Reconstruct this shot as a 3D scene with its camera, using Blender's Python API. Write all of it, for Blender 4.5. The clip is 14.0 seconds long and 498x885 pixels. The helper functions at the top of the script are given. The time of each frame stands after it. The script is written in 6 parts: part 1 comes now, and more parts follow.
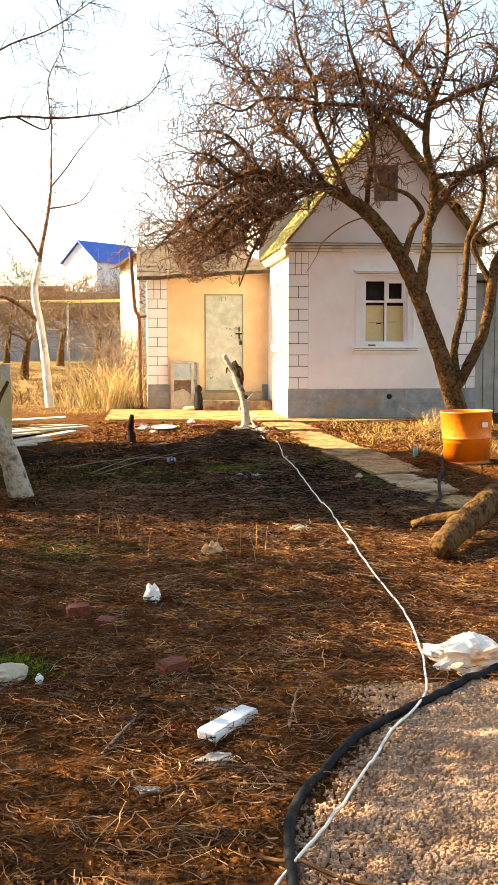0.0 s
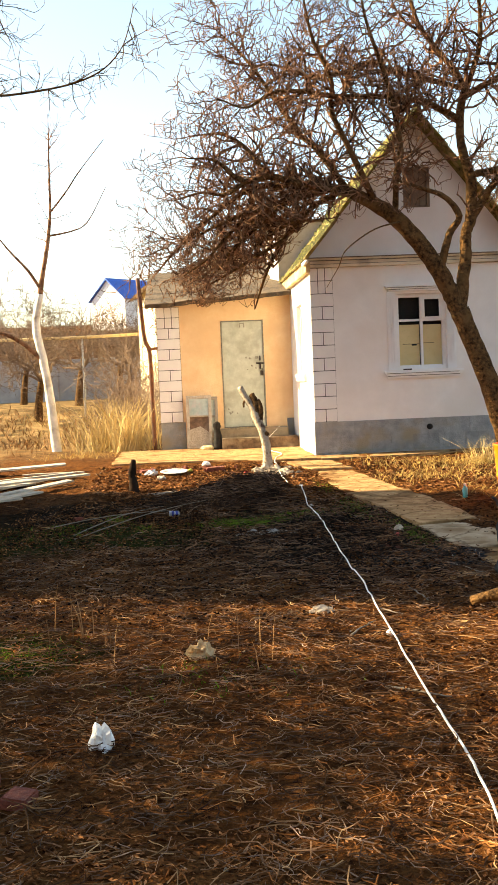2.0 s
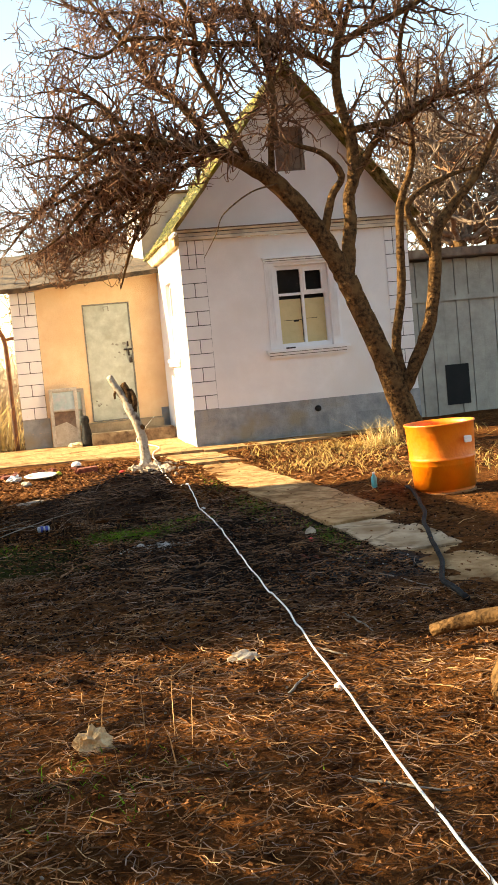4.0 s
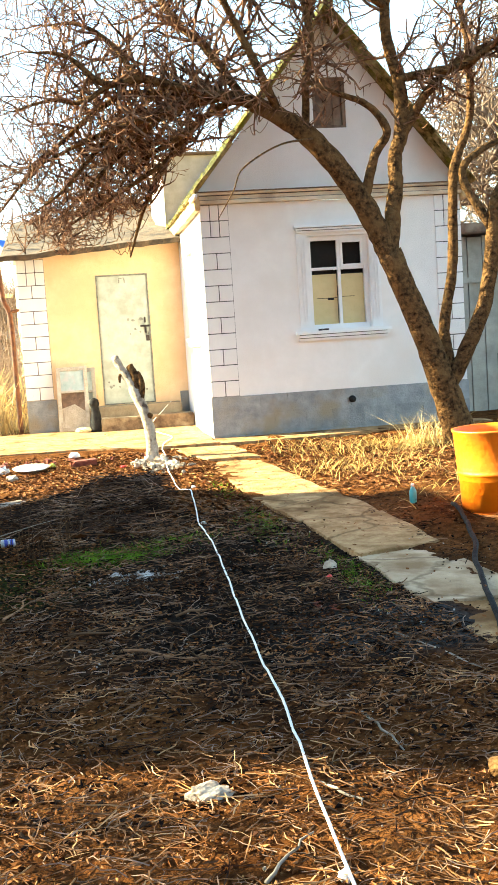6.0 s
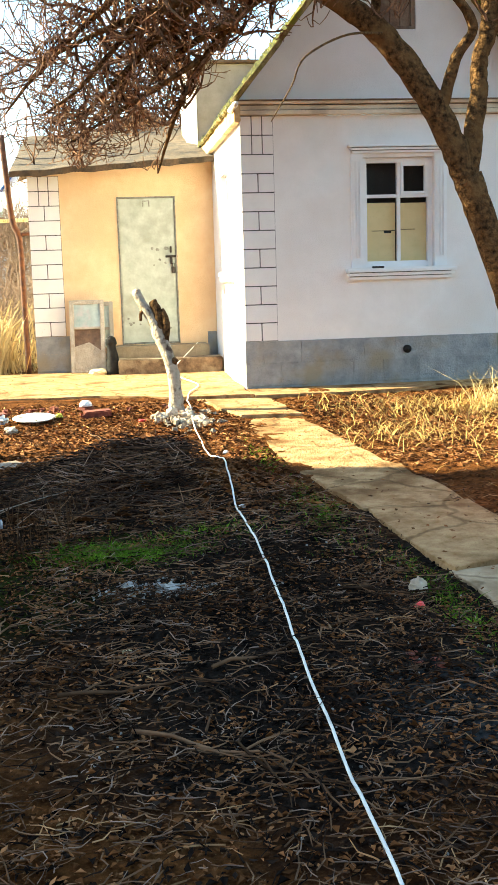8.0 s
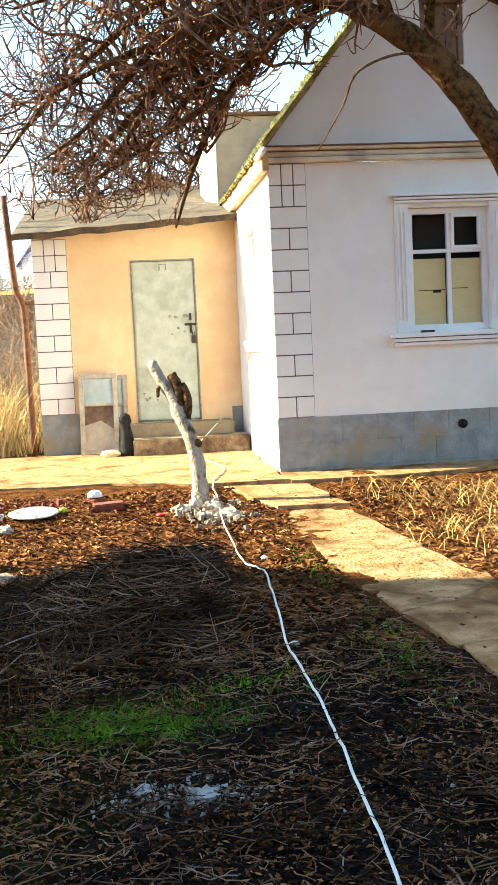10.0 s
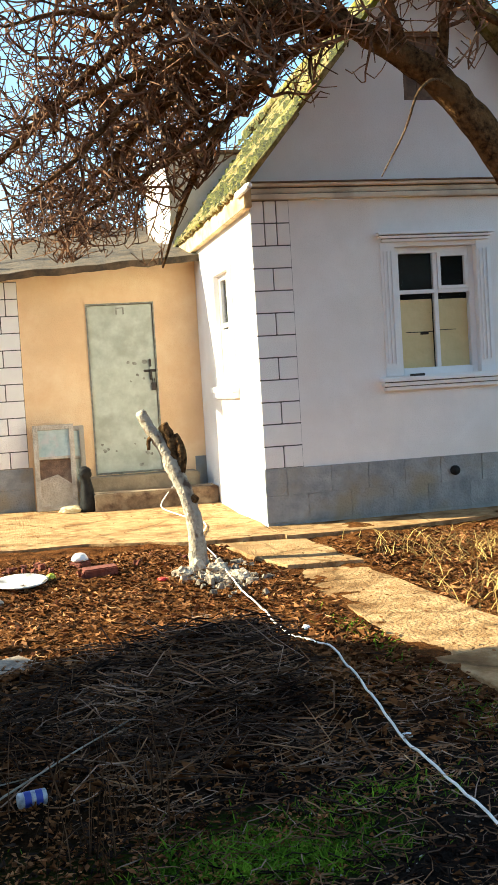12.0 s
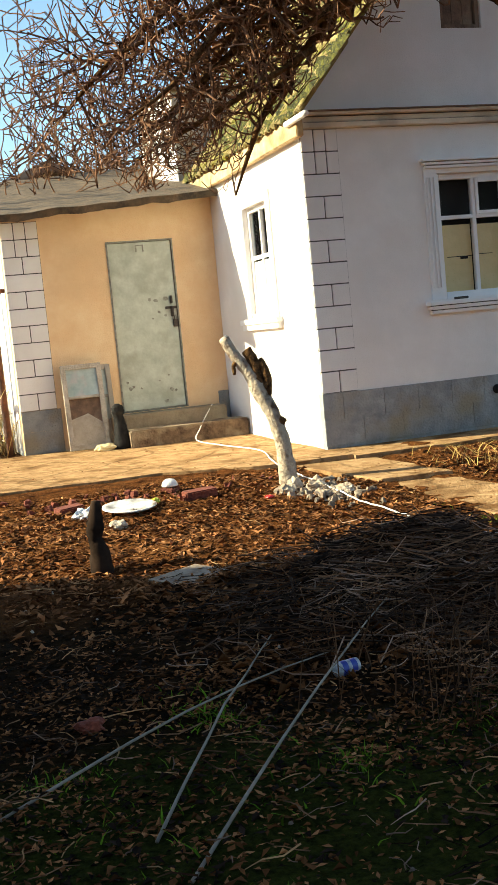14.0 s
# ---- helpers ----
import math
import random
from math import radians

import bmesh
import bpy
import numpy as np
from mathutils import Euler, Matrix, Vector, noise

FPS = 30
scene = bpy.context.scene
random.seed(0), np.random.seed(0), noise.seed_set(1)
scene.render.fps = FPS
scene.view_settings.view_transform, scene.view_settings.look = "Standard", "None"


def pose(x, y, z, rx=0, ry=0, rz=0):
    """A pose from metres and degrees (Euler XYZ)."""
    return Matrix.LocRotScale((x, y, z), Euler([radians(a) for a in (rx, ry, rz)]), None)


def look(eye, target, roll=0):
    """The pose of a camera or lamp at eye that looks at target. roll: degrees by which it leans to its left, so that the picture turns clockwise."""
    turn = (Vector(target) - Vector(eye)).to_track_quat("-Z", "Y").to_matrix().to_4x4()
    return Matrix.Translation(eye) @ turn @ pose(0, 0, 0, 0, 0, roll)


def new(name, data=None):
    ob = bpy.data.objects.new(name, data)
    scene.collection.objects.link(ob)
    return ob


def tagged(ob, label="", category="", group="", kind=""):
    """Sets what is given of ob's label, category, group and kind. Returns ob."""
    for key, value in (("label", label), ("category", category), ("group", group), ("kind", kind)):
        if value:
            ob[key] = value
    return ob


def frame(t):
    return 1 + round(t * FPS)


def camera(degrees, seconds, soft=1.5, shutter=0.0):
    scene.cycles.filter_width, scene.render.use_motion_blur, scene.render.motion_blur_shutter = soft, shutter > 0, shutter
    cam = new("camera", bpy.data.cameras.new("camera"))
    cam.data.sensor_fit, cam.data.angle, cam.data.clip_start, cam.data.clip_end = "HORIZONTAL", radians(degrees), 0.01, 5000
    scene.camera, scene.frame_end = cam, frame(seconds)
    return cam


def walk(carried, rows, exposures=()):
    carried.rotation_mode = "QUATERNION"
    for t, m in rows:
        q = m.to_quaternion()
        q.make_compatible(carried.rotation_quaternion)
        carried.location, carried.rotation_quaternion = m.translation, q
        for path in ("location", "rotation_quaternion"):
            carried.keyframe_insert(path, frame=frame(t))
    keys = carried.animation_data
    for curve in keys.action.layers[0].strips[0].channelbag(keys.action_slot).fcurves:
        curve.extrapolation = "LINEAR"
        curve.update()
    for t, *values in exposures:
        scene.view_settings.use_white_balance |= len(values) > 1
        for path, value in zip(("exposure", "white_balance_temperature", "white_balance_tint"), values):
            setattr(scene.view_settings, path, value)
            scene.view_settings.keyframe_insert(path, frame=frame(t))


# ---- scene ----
cam = camera(26.0, 14.0, 1.0)
PATH = [
    (0, (-2.556, -18.672, 1.237), (-2.358, -16.69, 1.059), -0.1),
    (0.5, (-2.401, -18.134, 1.173), (-2.289, -16.152, 0.933), 1.3),
    (1, (-2.29, -17.585, 1.127), (-2.271, -15.596, 0.92), 1.5),
    (1.5, (-2.14, -17.072, 1.158), (-2.061, -15.079, 1.01), -0.3),
    (2, (-2.116, -16.601, 1.201), (-1.987, -14.609, 1.084), -2.4),
    (2.5, (-2.143, -16.138, 1.183), (-1.94, -14.15, 1.097), -3.5),
    (3, (-2.15, -15.853, 1.167), (-1.879, -13.872, 1.117), -4.5),
    (3.5, (-2.191, -15.517, 1.2), (-1.85, -13.548, 1.133), -5.1),
    (3.7, (-2.168, -15.329, 1.199), (-1.801, -13.368, 1.059), -5.5),
    (5.8, (-1.648, -13.653, 1.224), (-1.309, -11.691, 1.032), -3.6),
    (6, (-1.58, -13.394, 1.222), (-1.285, -11.426, 1.027), -3.7),
    (6.5, (-1.524, -12.774, 1.194), (-1.301, -10.797, 0.987), -3.7),
    (7, (-1.526, -12.392, 1.217), (-1.295, -10.422, 0.965), -3.0),
    (7.5, (-1.522, -12.003, 1.21), (-1.278, -10.039, 0.921), -2.4),
    (8, (-1.53, -11.64, 1.209), (-1.273, -9.681, 0.902), -1.7),
    (8.5, (-1.527, -11.226, 1.192), (-1.247, -9.269, 0.892), -1.1),
    (9, (-1.485, -10.84, 1.199), (-1.214, -8.878, 0.922), -1.8),
    (9.2, (-1.465, -10.702, 1.218), (-1.242, -8.732, 0.953), -2.6),
    (11.3, (-1.711, -9.352, 1.126), (-1.37, -7.383, 1.068), -2.1),
    (11.5, (-1.836, -9.315, 1.145), (-1.455, -7.353, 1.085), -2.0),
    (12, (-2.176, -9.34, 1.244), (-1.75, -7.389, 1.139), -3.5),
    (12.5, (-2.468, -9.304, 1.253), (-2.021, -7.36, 1.121), -5.2),
    (13, (-2.804, -9.28, 1.245), (-2.242, -7.366, 1.107), -3.2),
    (13.5, (-3.167, -9.241, 1.211), (-2.536, -7.35, 1.038), -3.1),
    (14, (-3.631, -9.188, 1.125), (-3.036, -7.29, 0.921), -5.5),
]
EXPOSURES = [(0, 2.42, 7950, 6), (1.5, 2.3, 7900, 5), (3, 1.9, 8000, 5), (5.8, 3.1, 6700, -6), (6.2, 2.85, 6550, -9), (6.6, 2.58, 6500, -9), (9, 2.68, 6200, -7), (11.5, 2.12, 5950, -6), (12.5, 1.92, 6000, -6), (13.5, 1.72, 6150, -5), (14, 1.55, 6250, -4)]
walk(cam, [(t, look(eye, target, roll)) for t, eye, target, roll in PATH], EXPOSURES)

# ---- world, sun, exposure ----
SUN_ELEV, SUN_BACK = radians(30), radians(18)
world = bpy.data.worlds.new("sky")
scene.world = world
world.use_nodes = True
wn = world.node_tree
sky = wn.nodes.new("ShaderNodeTexSky")
sky.sky_type, sky.sun_disc = "NISHITA", False
sky.sun_elevation = SUN_ELEV
sky.air_density, sky.dust_density, sky.ozone_density = 1.0, 0.8, 1.0
to_sun = Vector((-math.cos(SUN_BACK) * math.cos(SUN_ELEV), math.sin(SUN_BACK) * math.cos(SUN_ELEV), math.sin(SUN_ELEV)))
sky.sun_rotation = math.atan2(to_sun.x, to_sun.y)
wn.links.new(sky.outputs[0], wn.nodes["Background"].inputs[0])
wn.nodes["Background"].inputs[1].default_value = 0.085
sun = new("sun", bpy.data.lights.new("sun", "SUN"))
sun.data.energy, sun.data.angle, sun.data.color = 5.0, radians(0.5), (1.0, 0.84, 0.59)
sun.matrix_world = look((0, 0, 20), Vector((0, 0, 20)) - to_sun)


# ---- materials ----
def mat(name, a, b, scale=8.0, rough=0.8, bump=0.3, fine=60.0, metal=0.0, c=None, big=1.2, spread=(0.35, 0.65), island=0.0, coat=0.0):
    """Two colours mixed by noise at two scales, a third in large stains, with fine bump."""
    m = bpy.data.materials.new(name)
    m.use_nodes = True
    n, l = m.node_tree.nodes, m.node_tree.links
    p = n["Principled BSDF"]
    tc = n.new("ShaderNodeTexCoord")
    n1 = n.new("ShaderNodeTexNoise")
    n1.inputs["Scale"].default_value, n1.inputs["Detail"].default_value, n1.inputs["Roughness"].default_value = scale, 6, 0.65
    l.new(tc.outputs["Object"], n1.inputs["Vector"])
    ramp = n.new("ShaderNodeValToRGB")
    ramp.color_ramp.elements[0].position, ramp.color_ramp.elements[1].position = spread
    ramp.color_ramp.elements[0].color, ramp.color_ramp.elements[1].color = (*a, 1), (*b, 1)
    l.new(n1.outputs[0], ramp.inputs[0])
    out = ramp.outputs[0]
    if c:
        n2 = n.new("ShaderNodeTexNoise")
        n2.inputs["Scale"].default_value, n2.inputs["Detail"].default_value = big, 5
        l.new(tc.outputs["Object"], n2.inputs["Vector"])
        r2 = n.new("ShaderNodeValToRGB")
        r2.color_ramp.elements[0].position, r2.color_ramp.elements[1].position = 0.5, 0.68
        l.new(n2.outputs[0], r2.inputs[0])
        mx = n.new("ShaderNodeMixRGB")
        mx.inputs[2].default_value = (*c, 1)
        l.new(r2.outputs[0], mx.inputs[0])
        l.new(out, mx.inputs[1])
        out = mx.outputs[0]
    if island:
        geo = n.new("ShaderNodeNewGeometry")
        oi = n.new("ShaderNodeObjectInfo")
        ad = n.new("ShaderNodeMath")
        ad.operation = "ADD"
        l.new(geo.outputs["Random Per Island"], ad.inputs[0])
        l.new(oi.outputs["Random"], ad.inputs[1])
        mr = n.new("ShaderNodeMapRange")
        mr.inputs["From Max"].default_value = 2.0
        mr.inputs["To Min"].default_value, mr.inputs["To Max"].default_value = 1 - island, 1 + island
        l.new(ad.outputs[0], mr.inputs["Value"])
        hs = n.new("ShaderNodeHueSaturation")
        l.new(mr.outputs[0], hs.inputs["Value"])
        l.new(out, hs.inputs["Color"])
        out = hs.outputs[0]
    l.new(out, p.inputs["Base Color"])
    p.inputs["Roughness"].default_value, p.inputs["Metallic"].default_value = rough, metal
    p.inputs["Coat Weight"].default_value = coat
    if bump:
        n3 = n.new("ShaderNodeTexNoise")
        n3.inputs["Scale"].default_value, n3.inputs["Detail"].default_value = fine, 5
        l.new(tc.outputs["Object"], n3.inputs["Vector"])
        bp = n.new("ShaderNodeBump")
        bp.inputs["Strength"].default_value, bp.inputs["Distance"].default_value = bump, 0.02
        l.new(n3.outputs[0], bp.inputs["Height"])
        l.new(bp.outputs[0], p.inputs["Normal"])
    return m


WHITE = mat("white_limewash", (0.78, 0.74, 0.72), (0.84, 0.80, 0.78), 3, 0.9, 0.25, 90, c=(0.74, 0.68, 0.64), big=0.7)
PEACH = mat("peach_limewash", (0.78, 0.52, 0.29), (0.84, 0.62, 0.38), 3, 0.9, 0.3, 70, c=(0.72, 0.48, 0.27), big=1.3)
# dark grey of the quoin joints, also painting shade between mouldings
GROOVE = mat("groove_dirt_and_shade", (0.06, 0.05, 0.05), (0.17, 0.145, 0.145), 20, 0.95, 0)
GREY = mat("grey_plinth_paint", (0.19, 0.20, 0.21), (0.32, 0.32, 0.325), 5, 0.85, 0.6, 50, c=(0.27, 0.23, 0.17), big=2.2, island=0.22)
CREAM = mat("cream_trim", (0.68, 0.58, 0.44), (0.76, 0.66, 0.52), 5, 0.85, 0.2, c=(0.50, 0.42, 0.32), big=3)
# cream eave toned ochre to paint warm bounced light and shade
EAVE = mat("eave_bounce_ochre", (0.42, 0.28, 0.13), (0.66, 0.50, 0.28), 6, 0.9, 0.3, c=(0.30, 0.19, 0.09), big=4)
TRIM = mat("white_trim_paint", (0.78, 0.76, 0.76), (0.84, 0.82, 0.82), 6, 0.6, 0.1)
PAPER = mat("brown_paper", (0.62, 0.50, 0.26), (0.70, 0.57, 0.32), 4, 0.9, 0.2, 20)
# near-black that paints unlit rooms, their floors included
DARK = mat("unlit_black", (0.005, 0.005, 0.005), (0.012, 0.011, 0.010), 4, 0.9, 0)
MOSS = mat("mossy_slate", (0.035, 0.032, 0.010), (0.40, 0.31, 0.15), 9, 0.95, 1.0, 40, c=(0.16, 0.15, 0.022), big=5)
RUST = mat("rusty_sheet", (0.10, 0.06, 0.04), (0.22, 0.13, 0.08), 8, 0.8, 0.4, c=(0.30, 0.22, 0.15), big=3)
FELT = mat("roofing_felt", (0.035, 0.026, 0.018), (0.13, 0.085, 0.05), 7, 0.95, 0.8, 40, c=(0.10, 0.07, 0.045), big=4)
DOOR = mat("pale_green_metal_paint", (0.40, 0.43, 0.36), (0.55, 0.59, 0.51), 5, 0.5, 0.15, 30, c=(0.37, 0.38, 0.31), big=4.5)
WORN = mat("worn_metal", (0.16, 0.15, 0.12), (0.34, 0.34, 0.29), 25, 0.6, 0.3)
IRON = mat("dark_iron", (0.03, 0.028, 0.025), (0.08, 0.06, 0.05), 20, 0.55, 0.3, metal=0.6)
CONC = mat("concrete", (0.27, 0.15, 0.066), (0.46, 0.295, 0.15), 9, 0.95, 1.0, 45, c=(0.16, 0.085, 0.036), big=2.6)
SLAB = mat("pale_concrete", (0.40, 0.33, 0.25), (0.54, 0.47, 0.38), 6, 0.95, 0.7, 45)
TANSTONE = mat("tan_limestone", (0.42, 0.26, 0.12), (0.62, 0.42, 0.22), 14, 0.9, 0.6)
RUBBLE = mat("plaster_rubble", (0.22, 0.15, 0.10), (0.54, 0.44, 0.33), 6, 0.95, 0.7, 45, island=0.6)
# pinkish patches paint the panel reflected in the glass
DUSTGLASS = mat("dusty_glass", (0.30, 0.37, 0.35), (0.50, 0.56, 0.53), 4, 0.2, 0.05, 30, c=(0.55, 0.46, 0.44), big=6)
BARESLAB = mat("bare_concrete", (0.33, 0.23, 0.14), (0.50, 0.37, 0.24), 5, 0.95, 0.8, 45, c=(0.24, 0.15, 0.08), big=3)
STEP = mat("step_concrete", (0.20, 0.15, 0.10), (0.31, 0.25, 0.17), 6, 0.95, 0.5, 40, c=(0.24, 0.17, 0.11), big=3)
STEPDARK = mat("dark_brown_step", (0.065, 0.036, 0.02), (0.21, 0.14, 0.085), 7, 0.95, 0.6, 40, c=(0.30, 0.23, 0.15), big=4)
# tone raised to paint sun on the trunk, held back for shaded limbs
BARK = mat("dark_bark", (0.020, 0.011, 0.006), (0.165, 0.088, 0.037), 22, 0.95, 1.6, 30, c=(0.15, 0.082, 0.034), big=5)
# the light end of these tones paints sunny highlights on the twigs
TWIG = mat("twig_bark", (0.026, 0.013, 0.008), (0.27, 0.145, 0.085), 9, 0.9, 0.3, island=0.5)
PALEBARK = mat("whitewashed_bark", (0.62, 0.58, 0.50), (0.80, 0.76, 0.70), 8, 0.9, 0.7, 30, c=(0.30, 0.24, 0.18), big=4)
STUMPB = mat("peeling_bark", (0.16, 0.10, 0.06), (0.68, 0.59, 0.46), 9, 0.9, 1.0, 40, c=(0.075, 0.045, 0.028), big=9)
# paled to paint sun and haze on the distant trees
FARTWIG = mat("far_twigs", (0.11, 0.075, 0.055), (0.27, 0.195, 0.145), 4, 0.95, 0, island=0.25)
ORANGE = mat("orange_drum_paint", (0.70, 0.135, 0.003), (0.80, 0.20, 0.006), 6, 0.45, 0.25, 25, c=(0.45, 0.13, 0.01), big=3)
RUSTB = mat("drum_rust", (0.16, 0.06, 0.02), (0.32, 0.13, 0.03), 20, 0.8, 0.4)
DARKRUST = mat("dark_rust", (0.06, 0.026, 0.016), (0.17, 0.068, 0.032), 14, 0.8, 0.4)
CABLE = mat("white_cable", (0.72, 0.66, 0.60), (0.80, 0.75, 0.70), 10, 0.5, 0)
HOSE = mat("black_hose", (0.010, 0.010, 0.011), (0.028, 0.027, 0.027), 15, 0.6, 0.2)
LEAF = mat("dead_leaves", (0.030, 0.011, 0.004), (0.22, 0.088, 0.030), 3, 0.9, 0, island=0.9)
STRAW = mat("dry_straw", (0.16, 0.078, 0.034), (0.44, 0.26, 0.125), 3, 0.9, 0, island=0.8)
GOLDGRASS = mat("golden_dry_grass", (0.32, 0.19, 0.05), (0.62, 0.42, 0.13), 3, 0.9, 0, island=0.6)
REED = mat("dry_reed", (0.50, 0.36, 0.16), (0.68, 0.52, 0.26), 3, 0.9, 0, island=0.35)
GREYSTICK = mat("grey_sticks", (0.16, 0.13, 0.10), (0.30, 0.25, 0.20), 5, 0.9, 0)
LEAFPALE = mat("pale_dead_leaves", (0.15, 0.052, 0.018), (0.44, 0.205, 0.085), 3, 0.9, 0, island=0.8)
STICK = mat("dead_sticks", (0.022, 0.010, 0.006), (0.21, 0.115, 0.062), 3, 0.9, 0, island=0.85)
GRASS = mat("green_grass", (0.04, 0.085, 0.005), (0.15, 0.25, 0.016), 4, 0.7, 0, island=0.6)
GRAVEL = mat("gravel_stone", (0.34, 0.21, 0.135), (0.56, 0.38, 0.26), 3, 0.9, 0.4, island=0.4)
ASH = mat("ash_grey", (0.20, 0.18, 0.165), (0.46, 0.43, 0.40), 12, 0.95, 0.5, island=0.3)
BRICK = mat("red_brick", (0.10, 0.020, 0.010), (0.22, 0.050, 0.023), 14, 0.9, 0.6)
FOAM = mat("white_foam", (0.78, 0.77, 0.74), (0.84, 0.83, 0.81), 12, 0.85, 0.4, c=(0.5, 0.48, 0.44), big=9)
PLASTIC = mat("white_plastic", (0.76, 0.74, 0.70), (0.84, 0.80, 0.76), 6, 0.4, 0.3)
BAG = mat("bag_plastic", (0.74, 0.66, 0.58), (0.84, 0.80, 0.76), 5, 0.4, 0.3, c=(0.72, 0.36, 0.12), big=4)
WOOD = mat("weathered_boards", (0.34, 0.28, 0.21), (0.58, 0.51, 0.42), 6, 0.9, 0.5)
REDP = mat("red_plastic", (0.55, 0.02, 0.02), (0.7, 0.04, 0.03), 6, 0.4, 0)
BLUEP = mat("blue_print", (0.015, 0.025, 0.20), (0.04, 0.06, 0.34), 6, 0.35, 0)
BLACKP = mat("black_plastic", (0.012, 0.012, 0.013), (0.03, 0.028, 0.026), 12, 0.4, 0.4)
BLUEROOF = mat("blue_roof_sheet", (0.02, 0.10, 0.48), (0.05, 0.16, 0.58), 3, 0.5, 0)
YPIPE = mat("faded_pipe_paint", (0.52, 0.38, 0.18), (0.62, 0.48, 0.26), 3, 0.6, 0)
CREAMW = mat("cream_render", (0.76, 0.64, 0.42), (0.82, 0.72, 0.52), 1, 0.9, 0.1)
FENCE = mat("grey_fence", (0.28, 0.28, 0.30), (0.40, 0.40, 0.42), 2, 0.9, 0.2)
PALETWIG = mat("pale_twigs", (0.15, 0.088, 0.060), (0.42, 0.28, 0.205), 3, 0.9, 0, island=0.6)
# black of real char, also used to paint shade in the brush heap
CHAR_SHADE = mat("char_and_shade_black", (0.004, 0.0033, 0.003), (0.042, 0.026, 0.018), 5, 0.95, 0, island=0.6)
TILE = mat("dull_stone_tile", (0.20, 0.15, 0.11), (0.34, 0.27, 0.21), 9, 0.9, 0.6)
BLOCKR = mat("block_shade_grey", (0.40, 0.34, 0.28), (0.52, 0.45, 0.38), 4, 0.95, 0.4)
SHED = mat("grey_shed_boards", (0.28, 0.25, 0.21), (0.42, 0.38, 0.32), 3, 0.9, 0.3)


def add_cracks(m, scale, dark, width=0.016):
    """Wandering crack lines between uneven plates, filled with dirt."""
    n, l = m.node_tree.nodes, m.node_tree.links
    p = n["Principled BSDF"]
    tc, nz, mx, vo, mr, mix = (n.new("ShaderNode" + k) for k in ("TexCoord", "TexNoise", "MixRGB", "TexVoronoi", "MapRange", "MixRGB"))
    nz.inputs["Scale"].default_value, nz.inputs["Detail"].default_value = 5.0, 5
    l.new(tc.outputs["Object"], nz.inputs["Vector"])
    mx.blend_type, mx.inputs[0].default_value = "ADD", 0.22
    l.new(tc.outputs["Object"], mx.inputs[1])
    l.new(nz.outputs["Color"], mx.inputs[2])
    vo.feature, vo.inputs["Scale"].default_value = "DISTANCE_TO_EDGE", scale
    l.new(mx.outputs[0], vo.inputs["Vector"])
    mr.inputs["From Min"].default_value, mr.inputs["From Max"].default_value = width * 0.4, width * 1.8
    mr.inputs["To Min"].default_value, mr.inputs["To Max"].default_value = 0.5, 0.0
    l.new(vo.outputs["Distance"], mr.inputs["Value"])
    l.new(mr.outputs[0], mix.inputs[0])
    l.new(p.inputs["Base Color"].links[0].from_socket, mix.inputs[1])
    mix.inputs[2].default_value = (*dark, 1)
    l.new(mix.outputs[0], p.inputs["Base Color"])


for m in (CONC, BARESLAB):
    add_cracks(m, 1.15, (0.07, 0.04, 0.018))


for m in (HOSE, LEAF, LEAFPALE, STRAW, STICK, BARK, TWIG, GRASS, CONC, MOSS, GREYSTICK, PALETWIG, FARTWIG, REED, GRAVEL, BARESLAB, SLAB, ASH, CHAR_SHADE, TILE, BLACKP):
    m.node_tree.nodes["Principled BSDF"].inputs["Specular IOR Level"].default_value = 0.03


def glass_mat():
    m = bpy.data.materials.new("window_glass")
    m.use_nodes = True
    n, l = m.node_tree.nodes, m.node_tree.links
    t, g, mx, fr = n.new("ShaderNodeBsdfTransparent"), n.new("ShaderNodeBsdfGlossy"), n.new("ShaderNodeMixShader"), n.new("ShaderNodeFresnel")
    g.inputs["Roughness"].default_value, fr.inputs["IOR"].default_value = 0.03, 1.08
    l.new(fr.outputs[0], mx.inputs[0])
    l.new(t.outputs[0], mx.inputs[1])
    l.new(g.outputs[0], mx.inputs[2])
    l.new(mx.outputs[0], n["Material Output"].inputs[0])
    return m


GLASS = glass_mat()


